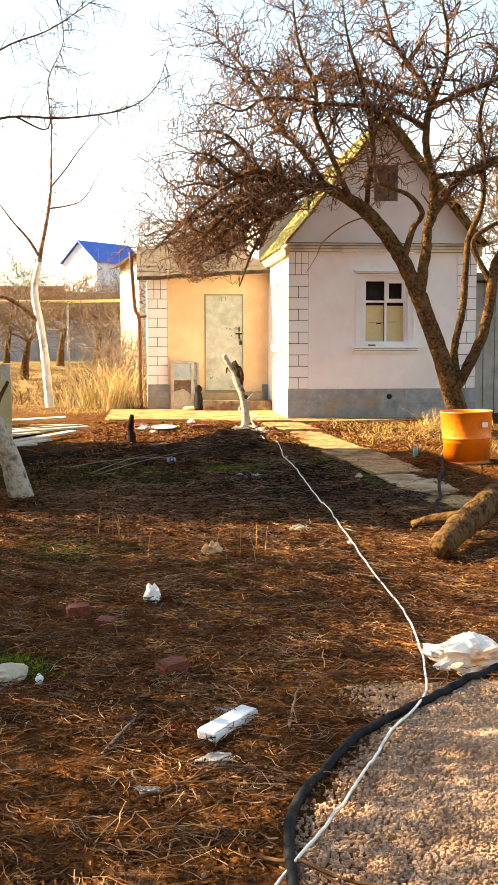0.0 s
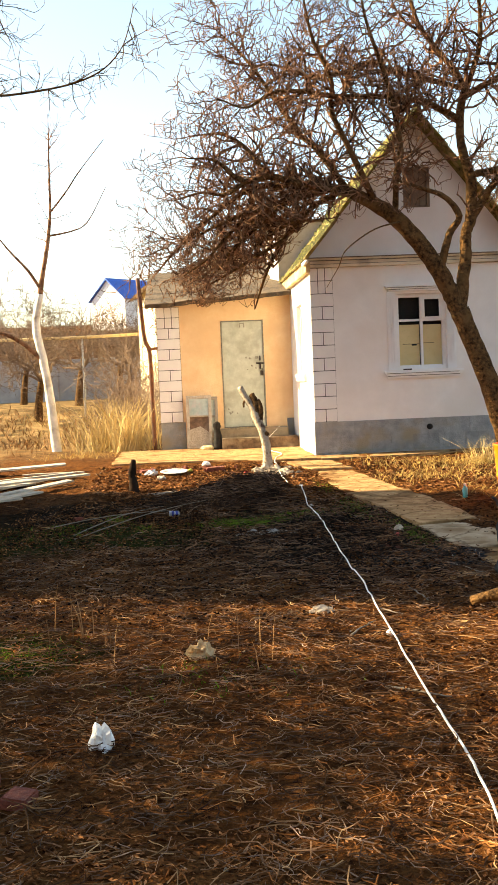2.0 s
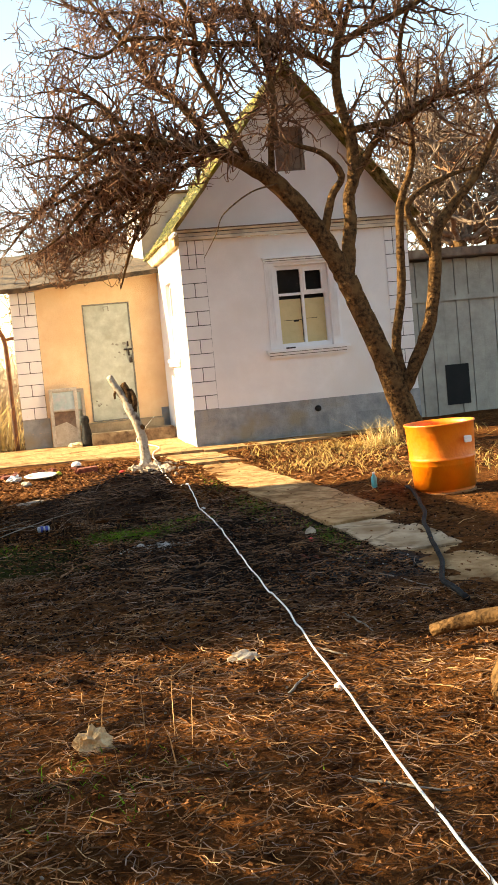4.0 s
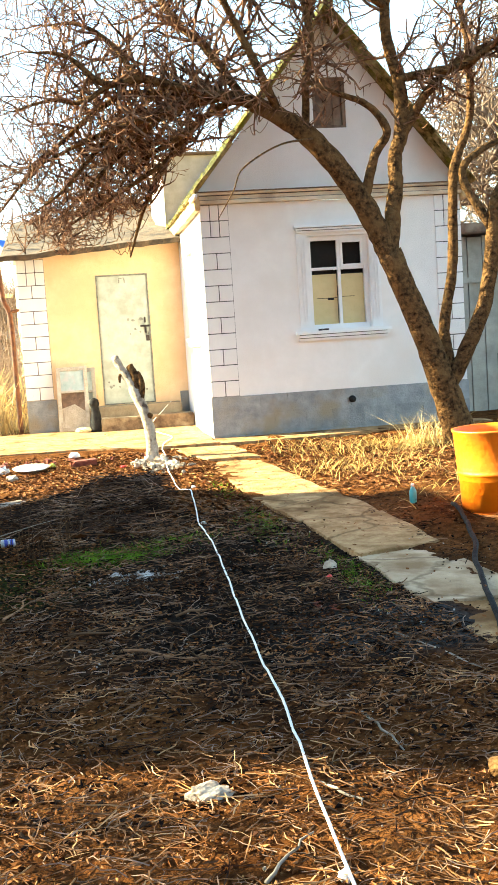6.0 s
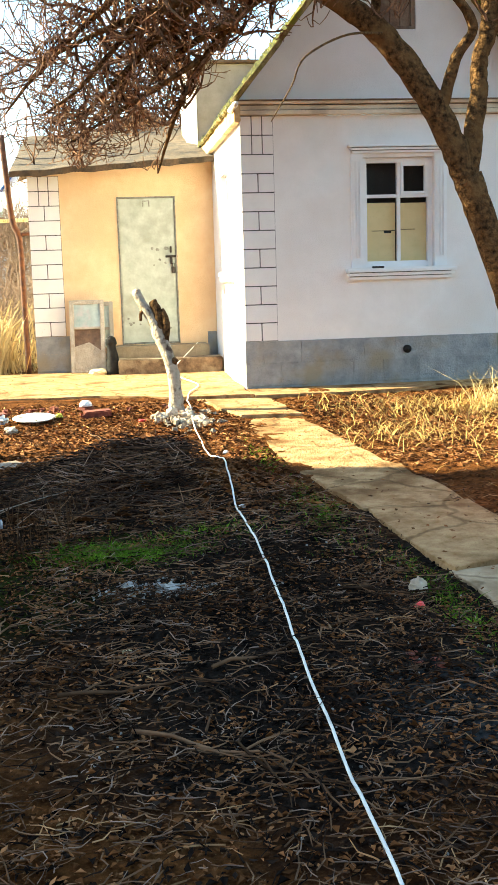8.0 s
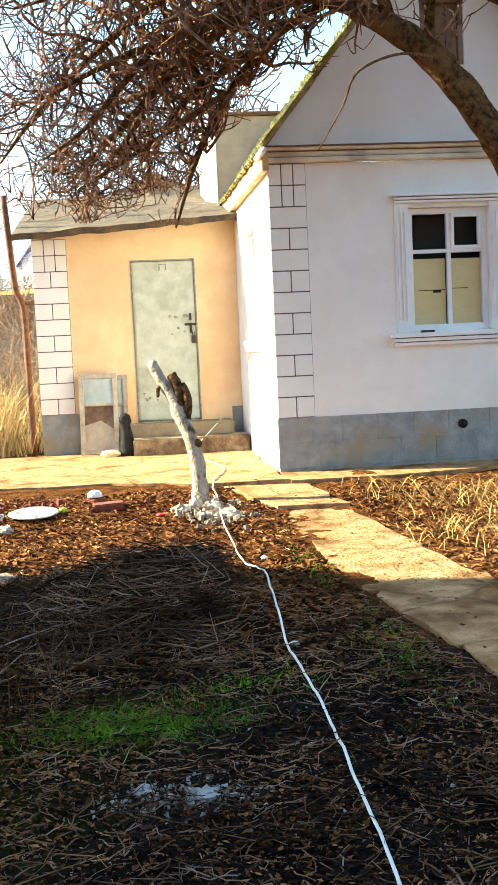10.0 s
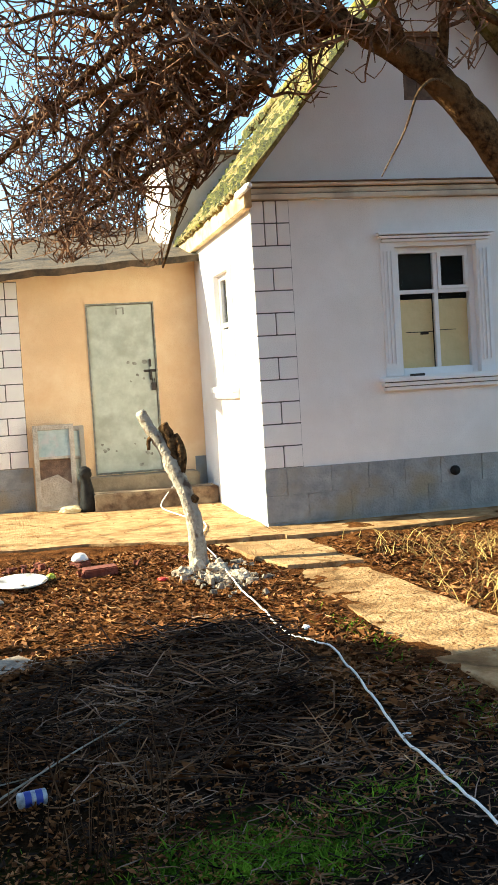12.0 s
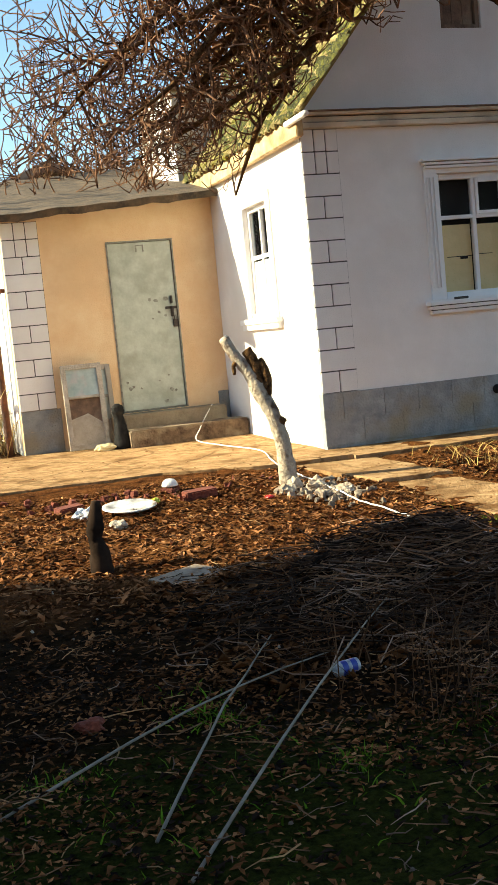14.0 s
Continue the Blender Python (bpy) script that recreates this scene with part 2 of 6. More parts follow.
def ground_mat():
    """Soil with leaf mould, a burnt patch, green turf patches, trodden earth and painted shade, all on one sheet."""
    m = bpy.data.materials.new("yard_soil")
    m.use_nodes = True
    n, l = m.node_tree.nodes, m.node_tree.links
    p = n["Principled BSDF"]
    p.inputs["Roughness"].default_value = 0.95
    p.inputs["Specular IOR Level"].default_value = 0.02
    tc = n.new("ShaderNodeTexCoord")

    def nz(scale, detail=6):
        t = n.new("ShaderNodeTexNoise")
        t.inputs["Scale"].default_value, t.inputs["Detail"].default_value, t.inputs["Roughness"].default_value = scale, detail, 0.65
        l.new(tc.outputs["Object"], t.inputs["Vector"])
        return t.outputs[0]

    def ramp(v, lo, hi, a=(0, 0, 0), b=(1, 1, 1)):
        r = n.new("ShaderNodeValToRGB")
        r.color_ramp.elements[0].position, r.color_ramp.elements[1].position = lo, hi
        r.color_ramp.elements[0].color, r.color_ramp.elements[1].color = (*a, 1), (*b, 1)
        l.new(v, r.inputs[0])
        return r.outputs[0]

    def mix(f, a, b):
        x = n.new("ShaderNodeMixRGB")
        for s, v in zip(x.inputs, (f, a, b)):
            if isinstance(v, tuple):
                s.default_value = (*v, 1)
            else:
                l.new(v, s)
        return x.outputs[0]

    def blot(cx, cy, rx, ry, wobble=0.5):
        """1 inside an uneven ellipse, 0 outside."""
        mp = n.new("ShaderNodeMapping")
        mp.vector_type = "TEXTURE"
        mp.inputs["Location"].default_value, mp.inputs["Scale"].default_value = (cx, cy, 0), (rx, ry, 9)
        l.new(tc.outputs["Object"], mp.inputs["Vector"])
        ln = n.new("ShaderNodeVectorMath")
        ln.operation = "LENGTH"
        l.new(mp.outputs[0], ln.inputs[0])
        ad = n.new("ShaderNodeMath")
        ad.operation = "MULTIPLY_ADD"
        ad.inputs[1].default_value = wobble * 2
        l.new(nz(2.2), ad.inputs[0])
        l.new(ln.outputs["Value"], ad.inputs[2])
        mr = n.new("ShaderNodeMapRange")
        mr.inputs["From Min"].default_value, mr.inputs["From Max"].default_value = 0.7 + wobble, 1.15 + wobble
        mr.inputs["To Min"].default_value, mr.inputs["To Max"].default_value = 1.0, 0.0
        l.new(ad.outputs[0], mr.inputs["Value"])
        return mr.outputs[0]

    col = ramp(nz(9), 0.35, 0.68, (0.020, 0.0065, 0.002), (0.17, 0.062, 0.018))
    col = mix(ramp(nz(1.1), 0.45, 0.65), col, ramp(nz(30), 0.35, 0.7, (0.030, 0.010, 0.003), (0.28, 0.115, 0.036)))
    col = mix(ramp(nz(45, 3), 0.62, 0.72), col, (0.26, 0.15, 0.065))
    # near-black tone painted over the soil to deepen the yard's shade
    shade_soil = blot(-2.5, -5.6, 2.3, 1.9)
    col = mix(shade_soil, col, ramp(nz(18), 0.35, 0.72, (0.003, 0.002, 0.001), (0.036, 0.018, 0.007)))
    heap = blot(-0.6, -15.2, 1.15, 1.25, 0.15)
    col = mix(heap, col, ramp(nz(60), 0.3, 0.7, (0.34, 0.21, 0.12), (0.52, 0.35, 0.22)))
    # burnt patch, its char pushed darker to help carry the shade
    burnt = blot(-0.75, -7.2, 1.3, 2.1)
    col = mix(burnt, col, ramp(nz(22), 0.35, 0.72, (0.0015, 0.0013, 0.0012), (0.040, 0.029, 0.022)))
    col = mix(blot(-1.5, -6.15, 0.5, 0.3), col, ramp(nz(40), 0.3, 0.7, (0.014, 0.024, 0.003), (0.06, 0.10, 0.008)))
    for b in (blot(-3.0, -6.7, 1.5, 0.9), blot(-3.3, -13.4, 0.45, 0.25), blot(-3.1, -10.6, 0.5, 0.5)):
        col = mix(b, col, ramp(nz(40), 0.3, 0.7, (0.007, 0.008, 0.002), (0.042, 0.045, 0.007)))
    col = mix(blot(-0.2, -8.35, 0.55, 0.5), col, ramp(nz(26), 0.35, 0.72, (0.006, 0.006, 0.006), (0.085, 0.083, 0.082)))
    far = blot(-8, 16, 14, 13.5, 0.3)
    col = mix(far, col, ramp(nz(1.5), 0.35, 0.65, (0.08, 0.055, 0.028), (0.34, 0.22, 0.105)))
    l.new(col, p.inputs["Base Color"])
    bp = n.new("ShaderNodeBump")
    bp.inputs["Strength"].default_value, bp.inputs["Distance"].default_value = 1.0, 0.05
    l.new(nz(35, 8), bp.inputs["Height"])
    l.new(bp.outputs[0], p.inputs["Normal"])
    return m


SOIL = ground_mat()


# ---- mesh helpers ----
def mesh_ob(name, verts, faces, material, parent=None, label="", smooth=False):
    me = bpy.data.meshes.new(name)
    me.from_pydata(verts, [], faces)
    me.materials.append(material)
    if smooth:
        me.polygons.foreach_set("use_smooth", [True] * len(me.polygons))
    me.update()
    ob = new(name, me)
    ob.parent = parent
    if label:
        ob["label"] = label
    return ob


def part(name, bm, material, parent=None, label="", smooth=False):
    me = bpy.data.meshes.new(name)
    bmesh.ops.recalc_face_normals(bm, faces=bm.faces)
    bm.to_mesh(me)
    bm.free()
    me.materials.append(material)
    if smooth:
        me.polygons.foreach_set("use_smooth", [True] * len(me.polygons))
    ob = new(name, me)
    ob.parent = parent
    if label:
        ob["label"] = label
    return ob


def empty(name, label, category, group="", kind="", at=(0, 0, 0)):
    ob = new(name)
    ob.location = at
    return tagged(ob, label, category, group, kind)


def add_box(bm, x0, x1, y0, y1, z0, z1, bevel=0.0):
    m = Matrix.LocRotScale(((x0 + x1) / 2, (y0 + y1) / 2, (z0 + z1) / 2), None, (x1 - x0, y1 - y0, z1 - z0))
    g = bmesh.ops.create_cube(bm, size=1.0, matrix=m)
    if bevel:
        es = {e for v in g["verts"] for e in v.link_edges}
        bmesh.ops.bevel(bm, geom=list(es), offset=bevel, segments=2, affect="EDGES")
    return bm


def box(x0, x1, y0, y1, z0, z1, bevel=0.0):
    return add_box(bmesh.new(), x0, x1, y0, y1, z0, z1, bevel)


def boxes(*rows, bevel=0.0):
    bm = bmesh.new()
    for r in rows:
        add_box(bm, *r, bevel=bevel)
    return bm


def poly(pts, z0, z1, bevel=0.0):
    """A flat slab with the outline pts, from z0 up to z1."""
    bm = bmesh.new()
    f = bm.faces.new([bm.verts.new((*p, z0)) for p in pts])
    g = bmesh.ops.extrude_face_region(bm, geom=[f])
    top = [v for v in g["geom"] if isinstance(v, bmesh.types.BMVert)]
    bmesh.ops.translate(bm, verts=top, vec=(0, 0, z1 - z0))
    if bevel:
        bmesh.ops.bevel(bm, geom=list(bm.edges), offset=bevel, segments=1, affect="EDGES")
    return bm


def holed(axis, a0, a1, z0, z1, hole, t0, t1):
    """A wall with one opening, in one piece: axis 'x' runs along x, 'y' along y; t0 to t1 is its thickness."""
    h0, h1, k0, k1 = hole
    us, zs = (a0, h0, h1, a1), (z0, k0, k1, z1)
    bm = bmesh.new()
    put = lambda u, t, z: bm.verts.new((u, t, z) if axis == "x" else (t, u, z))
    vs = [[put(u, t0, z) for z in zs] for u in us]
    fs = [bm.faces.new([vs[i][j], vs[i + 1][j], vs[i + 1][j + 1], vs[i][j + 1]]) for i in range(3) for j in range(3) if (i, j) != (1, 1)]
    g = bmesh.ops.extrude_face_region(bm, geom=fs)
    step = (0, t1 - t0, 0) if axis == "x" else (t1 - t0, 0, 0)
    bmesh.ops.translate(bm, verts=[v for v in g["geom"] if isinstance(v, bmesh.types.BMVert)], vec=step)
    return bm


class Tubes:
    """Many tapered tubes gathered into one mesh."""

    def __init__(self):
        self.v, self.f = [], []

    def add(self, pts, radii, sides=6, cap=True, lumpy=0.0, rng=random):
        pts = [Vector(p) for p in pts]
        base, ref = len(self.v), Vector((0.13, 0.41, 0.9))
        for i, p in enumerate(pts):
            d = (pts[min(i + 1, len(pts) - 1)] - pts[max(i - 1, 0)]).normalized()
            a = d.cross(ref)
            if a.length < 0.1:
                a = d.cross(Vector((1, 0, 0)))
            a.normalize()
            b = d.cross(a)
            for k in range(sides):
                w = 2 * math.pi * k / sides
                r = radii[i] * (1 + lumpy * rng.uniform(-1, 1))
                self.v.append(tuple(p + a * math.cos(w) * r + b * math.sin(w) * r))
        for i in range(len(pts) - 1):
            for k in range(sides):
                k2, o = (k + 1) % sides, base + i * sides
                self.f.append((o + k, o + k2, o + sides + k2, o + sides + k))
        if cap:
            self.f.append(tuple(base + k for k in reversed(range(sides))))
            self.f.append(tuple(base + (len(pts) - 1) * sides + k for k in range(sides)))
        return self

    def ob(self, name, material, parent=None, label="", smooth=True):
        return mesh_ob(name, self.v, self.f, material, parent, label, smooth)


def smooth_path(ctrl, per=6):
    """Catmull-Rom through control points (with any number of extra values each)."""
    c = [np.array(p, float) for p in ctrl]
    c = [2 * c[0] - c[1]] + c + [2 * c[-1] - c[-2]]
    out = []
    for i in range(1, len(c) - 2):
        for k in range(per):
            t = k / per
            out.append(0.5 * (2 * c[i] + (c[i + 1] - c[i - 1]) * t + (2 * c[i - 1] - 5 * c[i] + 4 * c[i + 1] - c[i + 2]) * t**2 + (3 * c[i] - c[i - 1] - 3 * c[i + 1] + c[i + 2]) * t**3))
    return out + [c[-2]]


def limb(tubes, ctrl, sides=10, per=6, lumpy=0.05, rng=random):
    """ctrl: (x, y, z, radius) points. Returns the smooth points."""
    pts = smooth_path(ctrl, per)
    tubes.add([p[:3] for p in pts], [max(p[3], 0.002) for p in pts], sides, True, lumpy, rng)
    return pts


def grow(tubes, p, d, length, r, level, rng, bend=0.25, lift=0.05, kids=(4, 3, 2), droop=0.0, floor_z=None, thin=0.0022, child=0.65):
    """A bare branch with side twigs, down to the finest level."""
    n = max(3, int(length / (0.09 if level else 0.06)))
    pts, rad = [Vector(p)], [r]
    d = Vector(d).normalized()
    for i in range(n):
        d = (d + Vector((rng.gauss(0, bend), rng.gauss(0, bend), rng.gauss(0, bend) + lift - droop))).normalized()
        if floor_z and pts[-1].z < floor_z(pts[-1]) and d.z < 0.1:
            d = Vector((d.x, d.y, abs(d.z) + 0.25)).normalized()
            if pts[-1].z < floor_z(pts[-1]) - 0.25:
                break
        pts.append(pts[-1] + d * length / n)
        rad.append(max(r * (1 - 0.75 * (i + 1) / n), thin * 0.6))
    tubes.add(pts, rad, 5 if r > 0.015 else 4 if r > 0.006 else 3, False)
    n = len(pts) - 1
    if level <= 0 or n < 2:
        return
    count = kids[min(level - 1, len(kids) - 1)]
    for k in range(count):
        i = rng.randint(max(1, n // 5), n)
        axis = (pts[i] - pts[i - 1]).normalized()
        side = axis.orthogonal()
        side.rotate(Matrix.Rotation(rng.uniform(0, 6.283), 3, axis))
        nd = axis * rng.uniform(0.3, 0.9) + side * rng.uniform(0.6, 1.0)
        grow(tubes, pts[i], nd, length * rng.uniform(0.4, 0.75), max(rad[i] * child, thin), level - 1, rng, bend, lift, kids, droop, floor_z, thin, child)


# ---- ground ----
def ground_z(x, y):
    z = -0.05 + 0.022 * y if y < 0 else -0.05 + 0.0 * y
    z = max(z, -0.42)
    if y > 8:
        z += 0.012 * (y - 8) + 0.055 * min(y - 8, 10) + 0.1 * min(max(0.0, y - 45), 70)
    near = 1.0 if y < -0.4 else max(0.0, 1 - (y + 0.4) / 0.5) if -3.2 < x < 3.6 and y < 7 else 1.0
    z += near * (0.035 * noise.noise((x * 0.9, y * 0.9, 3.1)) + 0.022 * noise.noise((x * 3.1, y * 3.1, 7.7)) + 0.010 * noise.noise((x * 9, y * 9, 1.7)) + 0.009 * noise.noise((x * 19, y * 19, 5.3)))
    z += 0.21 * math.exp(-((x + 1.35) / 0.55) ** 2 - ((y + 4.45) / 0.55) ** 2) * (1 + 0.3 * noise.noise((x * 4, y * 4, 0)))
    z += 0.10 * math.exp(-((x + 0.8) / 0.7) ** 2 - ((y + 15.0) / 0.9) ** 2) if y < -11 else 0
    if y < -0.3 and -0.6 < x < 1.1 and y > -10:
        cx = 0.02 + 0.055 * (-y - 1) if y > -8.5 else 0.45
        z -= 0.03 * max(0.0, 1 - abs(x - cx) / 0.6)
    if y < 0.5 and -3.4 < x < 3.6:
        z += 0.032 * max(0.0, 1 - abs(y + 0.4) / 0.9)
    return z


def graded(lo, a, b, hi, fine):
    """Steps of `fine` between a and b, widening to lo and hi."""
    out = list(np.arange(a, b, fine))
    s, v = fine, out[-1]
    while v < hi:
        s *= 1.25
        v += s
        out.append(v)
    s, v = fine, a
    while v > lo:
        s *= 1.25
        v -= s
        out.insert(0, v)
    return [float(v) for v in out]


def build_ground():
    xs, ys = graded(-900, -4.4, 2.2, 900, 0.03), graded(-400, -16.2, 0.0, 1500, 0.03)
    verts = [(x, y, ground_z(x, y)) for y in ys for x in xs]
    w = len(xs)
    faces = [(j * w + i, j * w + i + 1, (j + 1) * w + i + 1, (j + 1) * w + i) for j in range(len(ys) - 1) for i in range(w - 1)]
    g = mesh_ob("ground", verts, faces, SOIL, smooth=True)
    return tagged(g, "uneven brown soil with leaf mould, ash and moss", "ground", kind="structure")


build_ground()
rng = random.Random(5)

# ---- house ----
house = empty("house", "small white limewashed house with steep mossy roof and grey plinth", "house")
W, WALL_H, DEPTH = 3.34, 2.86, 3.7


part("front_wall", holed("x", 0.0, W, -0.2, WALL_H, (1.32, 2.11, 1.25, 2.42), 0.0, 0.3), WHITE, house)
# the side wall has one window; its lower edge stands on the paving
sx0, sx1, sz0, sz1 = 1.08, 1.82, 1.30, 2.40
part("side_wall", holed("y", 0.3, DEPTH, -0.2, WALL_H, (sx0, sx1, sz0, sz1), 0.0, 0.3), WHITE, house)
part("side_wall", box(W - 0.3, W, 0.3, DEPTH, -0.2, WALL_H), WHITE, house)
part("back_wall", box(0.3, W - 0.3, DEPTH - 0.3, DEPTH, -0.2, WALL_H), WHITE, house)
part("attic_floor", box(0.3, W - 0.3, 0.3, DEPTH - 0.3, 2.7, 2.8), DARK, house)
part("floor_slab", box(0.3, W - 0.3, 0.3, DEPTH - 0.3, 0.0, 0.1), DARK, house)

# gable with the attic opening
APEX_X, APEX_Z, EAVE_Z = W / 2, 5.06, 2.92
GS = (APEX_Z - EAVE_Z) / APEX_X


def gable(y0, y1, hole):
    bm = bmesh.new()
    hx0, hx1, hz0, hz1 = hole
    zc = lambda x: 3.03 + (5.085 - 3.03) / APEX_X * (x if x < APEX_X else W - x)
    rows = [[(0, EAVE_Z), (hx0, EAVE_Z), (hx0, hz0), (hx0, hz1), (hx0, zc(hx0)), (0, 3.03)], [(hx1, EAVE_Z), (W, EAVE_Z), (W, 3.03), (hx1, zc(hx1)), (hx1, hz1), (hx1, hz0)],
            [(hx0, EAVE_Z), (hx1, EAVE_Z), (hx1, hz0), (hx0, hz0)],
            [(hx0, hz1), (hx1, hz1), (hx1, zc(hx1)), (APEX_X, 5.085), (hx0, zc(hx0))]]
    known = {q: bm.verts.new((q[0], y0, q[1])) for q in dict.fromkeys(q for r in rows for q in r)}
    fs = [bm.faces.new([known[q] for q in r]) for r in rows]
    g = bmesh.ops.extrude_face_region(bm, geom=fs)
    bmesh.ops.translate(bm, verts=[v for v in g["geom"] if isinstance(v, bmesh.types.BMVert)], vec=(0, y1 - y0, 0))
    return bm


part("gable", gable(0.02, 0.22, (1.50, 1.92, 3.74, 4.36)), WHITE, house)
attic = part("attic_window", boxes((1.50, 1.54, 0.05, 0.12, 3.74, 4.36), (1.88, 1.92, 0.05, 0.12, 3.74, 4.36), (1.54, 1.88, 0.05, 0.12, 4.32, 4.36), (1.54, 1.88, 0.05, 0.12, 3.74, 3.78)), RUST, house, "dark weathered wooden attic window frame")
part("shutter", boxes(*[(1.545 + 0.112 * i, 1.650 + 0.112 * i, 0.09, 0.115, 3.78, 4.32) for i in range(3)]), RUST, attic, "brown board shutter")
cornice = part("cornice", box(-0.03, W + 0.03, -0.045, 0.02, 2.918, 2.961, 0.006), CREAM, house, "cream plaster cornice")
part("moulding", box(-0.05, W + 0.05, -0.07, 0.02, 2.865, 2.908, 0.006), CREAM, cornice)
part("moulding", box(-0.06, W + 0.06, -0.09, 0.02, 2.972, 3.0, 0.006), CREAM, cornice)
# dark backing paints the shade lines between the cornice mouldings
part("cornice_shade_strip", box(-0.02, W + 0.02, -0.03, 0.018, 2.868, 2.998), GROOVE, cornice, "dark strips painting the shade between the cornice mouldings")
part("cornice_flashing", box(-0.06, W + 0.06, -0.11, 0.03, 3.002, 3.012), RUST, house)


def corrugated(x0, z0, x1, z1, y0, y1, wave=0.13, amp=0.022, thick=0.012, rows=4, only=0):
    """Wavy sheets that run up the slope, in overlapping rows."""
    bm = bmesh.new()
    d = Vector((x1 - x0, 0, z1 - z0))
    nrm = Vector((-d.z, 0, d.x)).normalized()
    if nrm.z < 0:
        nrm = -nrm
    ny = int((y1 - y0) / wave * 6)
    for r in (only,):
        a, b = r / rows, (r + 1.12) / rows if r < rows - 1 else 1.0
        grid = []
        for i in range(ny + 1):
            y = y0 + (y1 - y0) * i / ny
            h = amp * math.cos(2 * math.pi * (y - y0) / wave)
            jag = 0.03 * noise.noise((y * 7, r * 3.3, 0.5))
            col = []
            for s, t in ((0, a), (1, (a + b) / 2), (2, b)):
                q = Vector((x0, y, z0)) + d * (t + (jag / d.length if s == 0 else 0)) + nrm * (h + 0.02 * (1 - s / 2) + 0.004 * noise.noise((y * 11, t * 20, 2)))
                col.append((bm.verts.new(q), bm.verts.new(q - nrm * thick)))
            grid.append(col)
        for i in range(ny):
            for s in range(2):
                for k in (0, 1):
                    bm.faces.new([grid[i][s][k], grid[i + 1][s][k], grid[i + 1][s + 1][k], grid[i][s + 1][k]])
            bm.faces.new([grid[i][0][0], grid[i + 1][0][0], grid[i + 1][0][1], grid[i][0][1]])
        for i in (0, ny):
            for s in range(2):
                bm.faces.new([grid[i][s][0], grid[i][s][1], grid[i][s + 1][1], grid[i][s + 1][0]])
    return bm


roof = part("roof", corrugated(-0.09, 2.955, APEX_X, 5.14, -0.32, DEPTH + 0.2), MOSS, house, "mossy corrugated slate roof", smooth=True)
for k in range(1, 4):
    part("slate_sheet", corrugated(-0.09, 2.955, APEX_X, 5.14, -0.32, DEPTH + 0.2, only=k), MOSS, roof, smooth=True)
for k in range(4):
    part("slate_sheet", corrugated(W + 0.09, 2.955, APEX_X, 5.14, -0.32, DEPTH + 0.2, only=k), MOSS, roof, smooth=True)


def ridge():
    t = Tubes()
    t.add([(APEX_X, -0.34 + 0.3 * i, 5.13) for i in range(26)], [0.07] * 26, 10)
    return t


ridge().ob("ridge_cap", MOSS, roof)


def moss_tufts():
    """Cushions of moss, thickest near the eave and the front edge."""
    r = random.Random(91)
    v, f = [], []
    for _ in range(2400):
        t, y = r.random() ** 1.1, -0.32 + 7.2 * r.random() ** 2.2
        s = 0.016 + 0.05 * r.random() ** 2
        if noise.noise((t * 5, y * 2.2, 4.4)) < -0.08:
            continue
        p = Vector((-0.09 + (APEX_X + 0.09) * t, y, 2.955 + 2.185 * t + 0.03))
        b = len(v)
        for k in range(6):
            a = 1.047 * k
            v.append((p.x + s * math.cos(a) * 0.7, p.y + s * 1.3 * math.sin(a), p.z + s * math.cos(a) * 0.8))
        v.append((p.x - s * 0.6, p.y, p.z + s * 0.6))
        f += [(b + k, b + (k + 1) % 6, b + 6) for k in range(6)]
    tagged(mesh_ob("moss", v, f, mat("moss_cushion", (0.006, 0.009, 0.0015), (0.11, 0.105, 0.014), 30, 0.95, 0.8, 80, island=0.7), roof, "green and ochre moss cushions"), kind="stuff")


moss_tufts()
part("eave_board", box(-0.07, -0.003, -0.10, DEPTH, 2.79, 2.972, 0.008), EAVE, roof, "eave board in ochre that paints bounced light and shade")
part("eave_board", box(W + 0.003, W + 0.07, -0.10, DEPTH, 2.79, 2.972, 0.008), EAVE, roof)
Tubes().add([(-0.085, -0.40, 2.925), (-0.085, -0.34, 2.93), (-0.085, 0.10, 2.93)], [0.026, 0.03, 0.03], 10).ob("batten", TRIM, roof, "white batten end under the roof corner")
# grey front and white plate paint shade and sun onto one block
part("rear_block", poly([(-0.07, 4.0), (1.7, 4.0), (1.7, 5.3), (-0.2, 5.3), (-0.2, 4.4)], 2.4, 4.14), BLOCKR, house, "upper block beside the roof, its front shade painted grey")
part("sunlit_face", poly([(-0.074, 3.99), (-0.204, 4.39), (-0.215, 4.385), (-0.085, 3.985)], 2.4, 4.02), WHITE, house, "whitewashed plate standing for the sunlit side of the upper block")
part("block_cap", boxes((-0.12, 1.75, 3.95, 5.32, 4.145, 4.19), bevel=0.01), RUST, house)

# plinth of grey painted blocks
plinth = part("plinth", box(-0.004, W + 0.004, -0.006, 0.1, -0.2, 0.488), GREY, house, "grey painted plinth")
for row in range(2):
    x, z0 = -0.012, 0.005 + 0.242 * row
    while x < W:
        w = rng.uniform(0.34, 0.42) if not (row and x < 0) else 0.2
        x1 = min(x + w, W + 0.012)
        part("plinth_block", box(x + 0.0012, x1 - 0.0012, -0.014 - rng.uniform(0, 0.004), 0.0, z0, z0 + 0.2405, 0.003), GREY, plinth)
        x = x1
vent_hole = Tubes().add([(1.79, -0.045, 0.35), (1.79, 0.02, 0.35)], [0.045, 0.045], 14)
vent_hole.ob("vent_pipe", BLACKP, plinth, "black round vent pipe end")


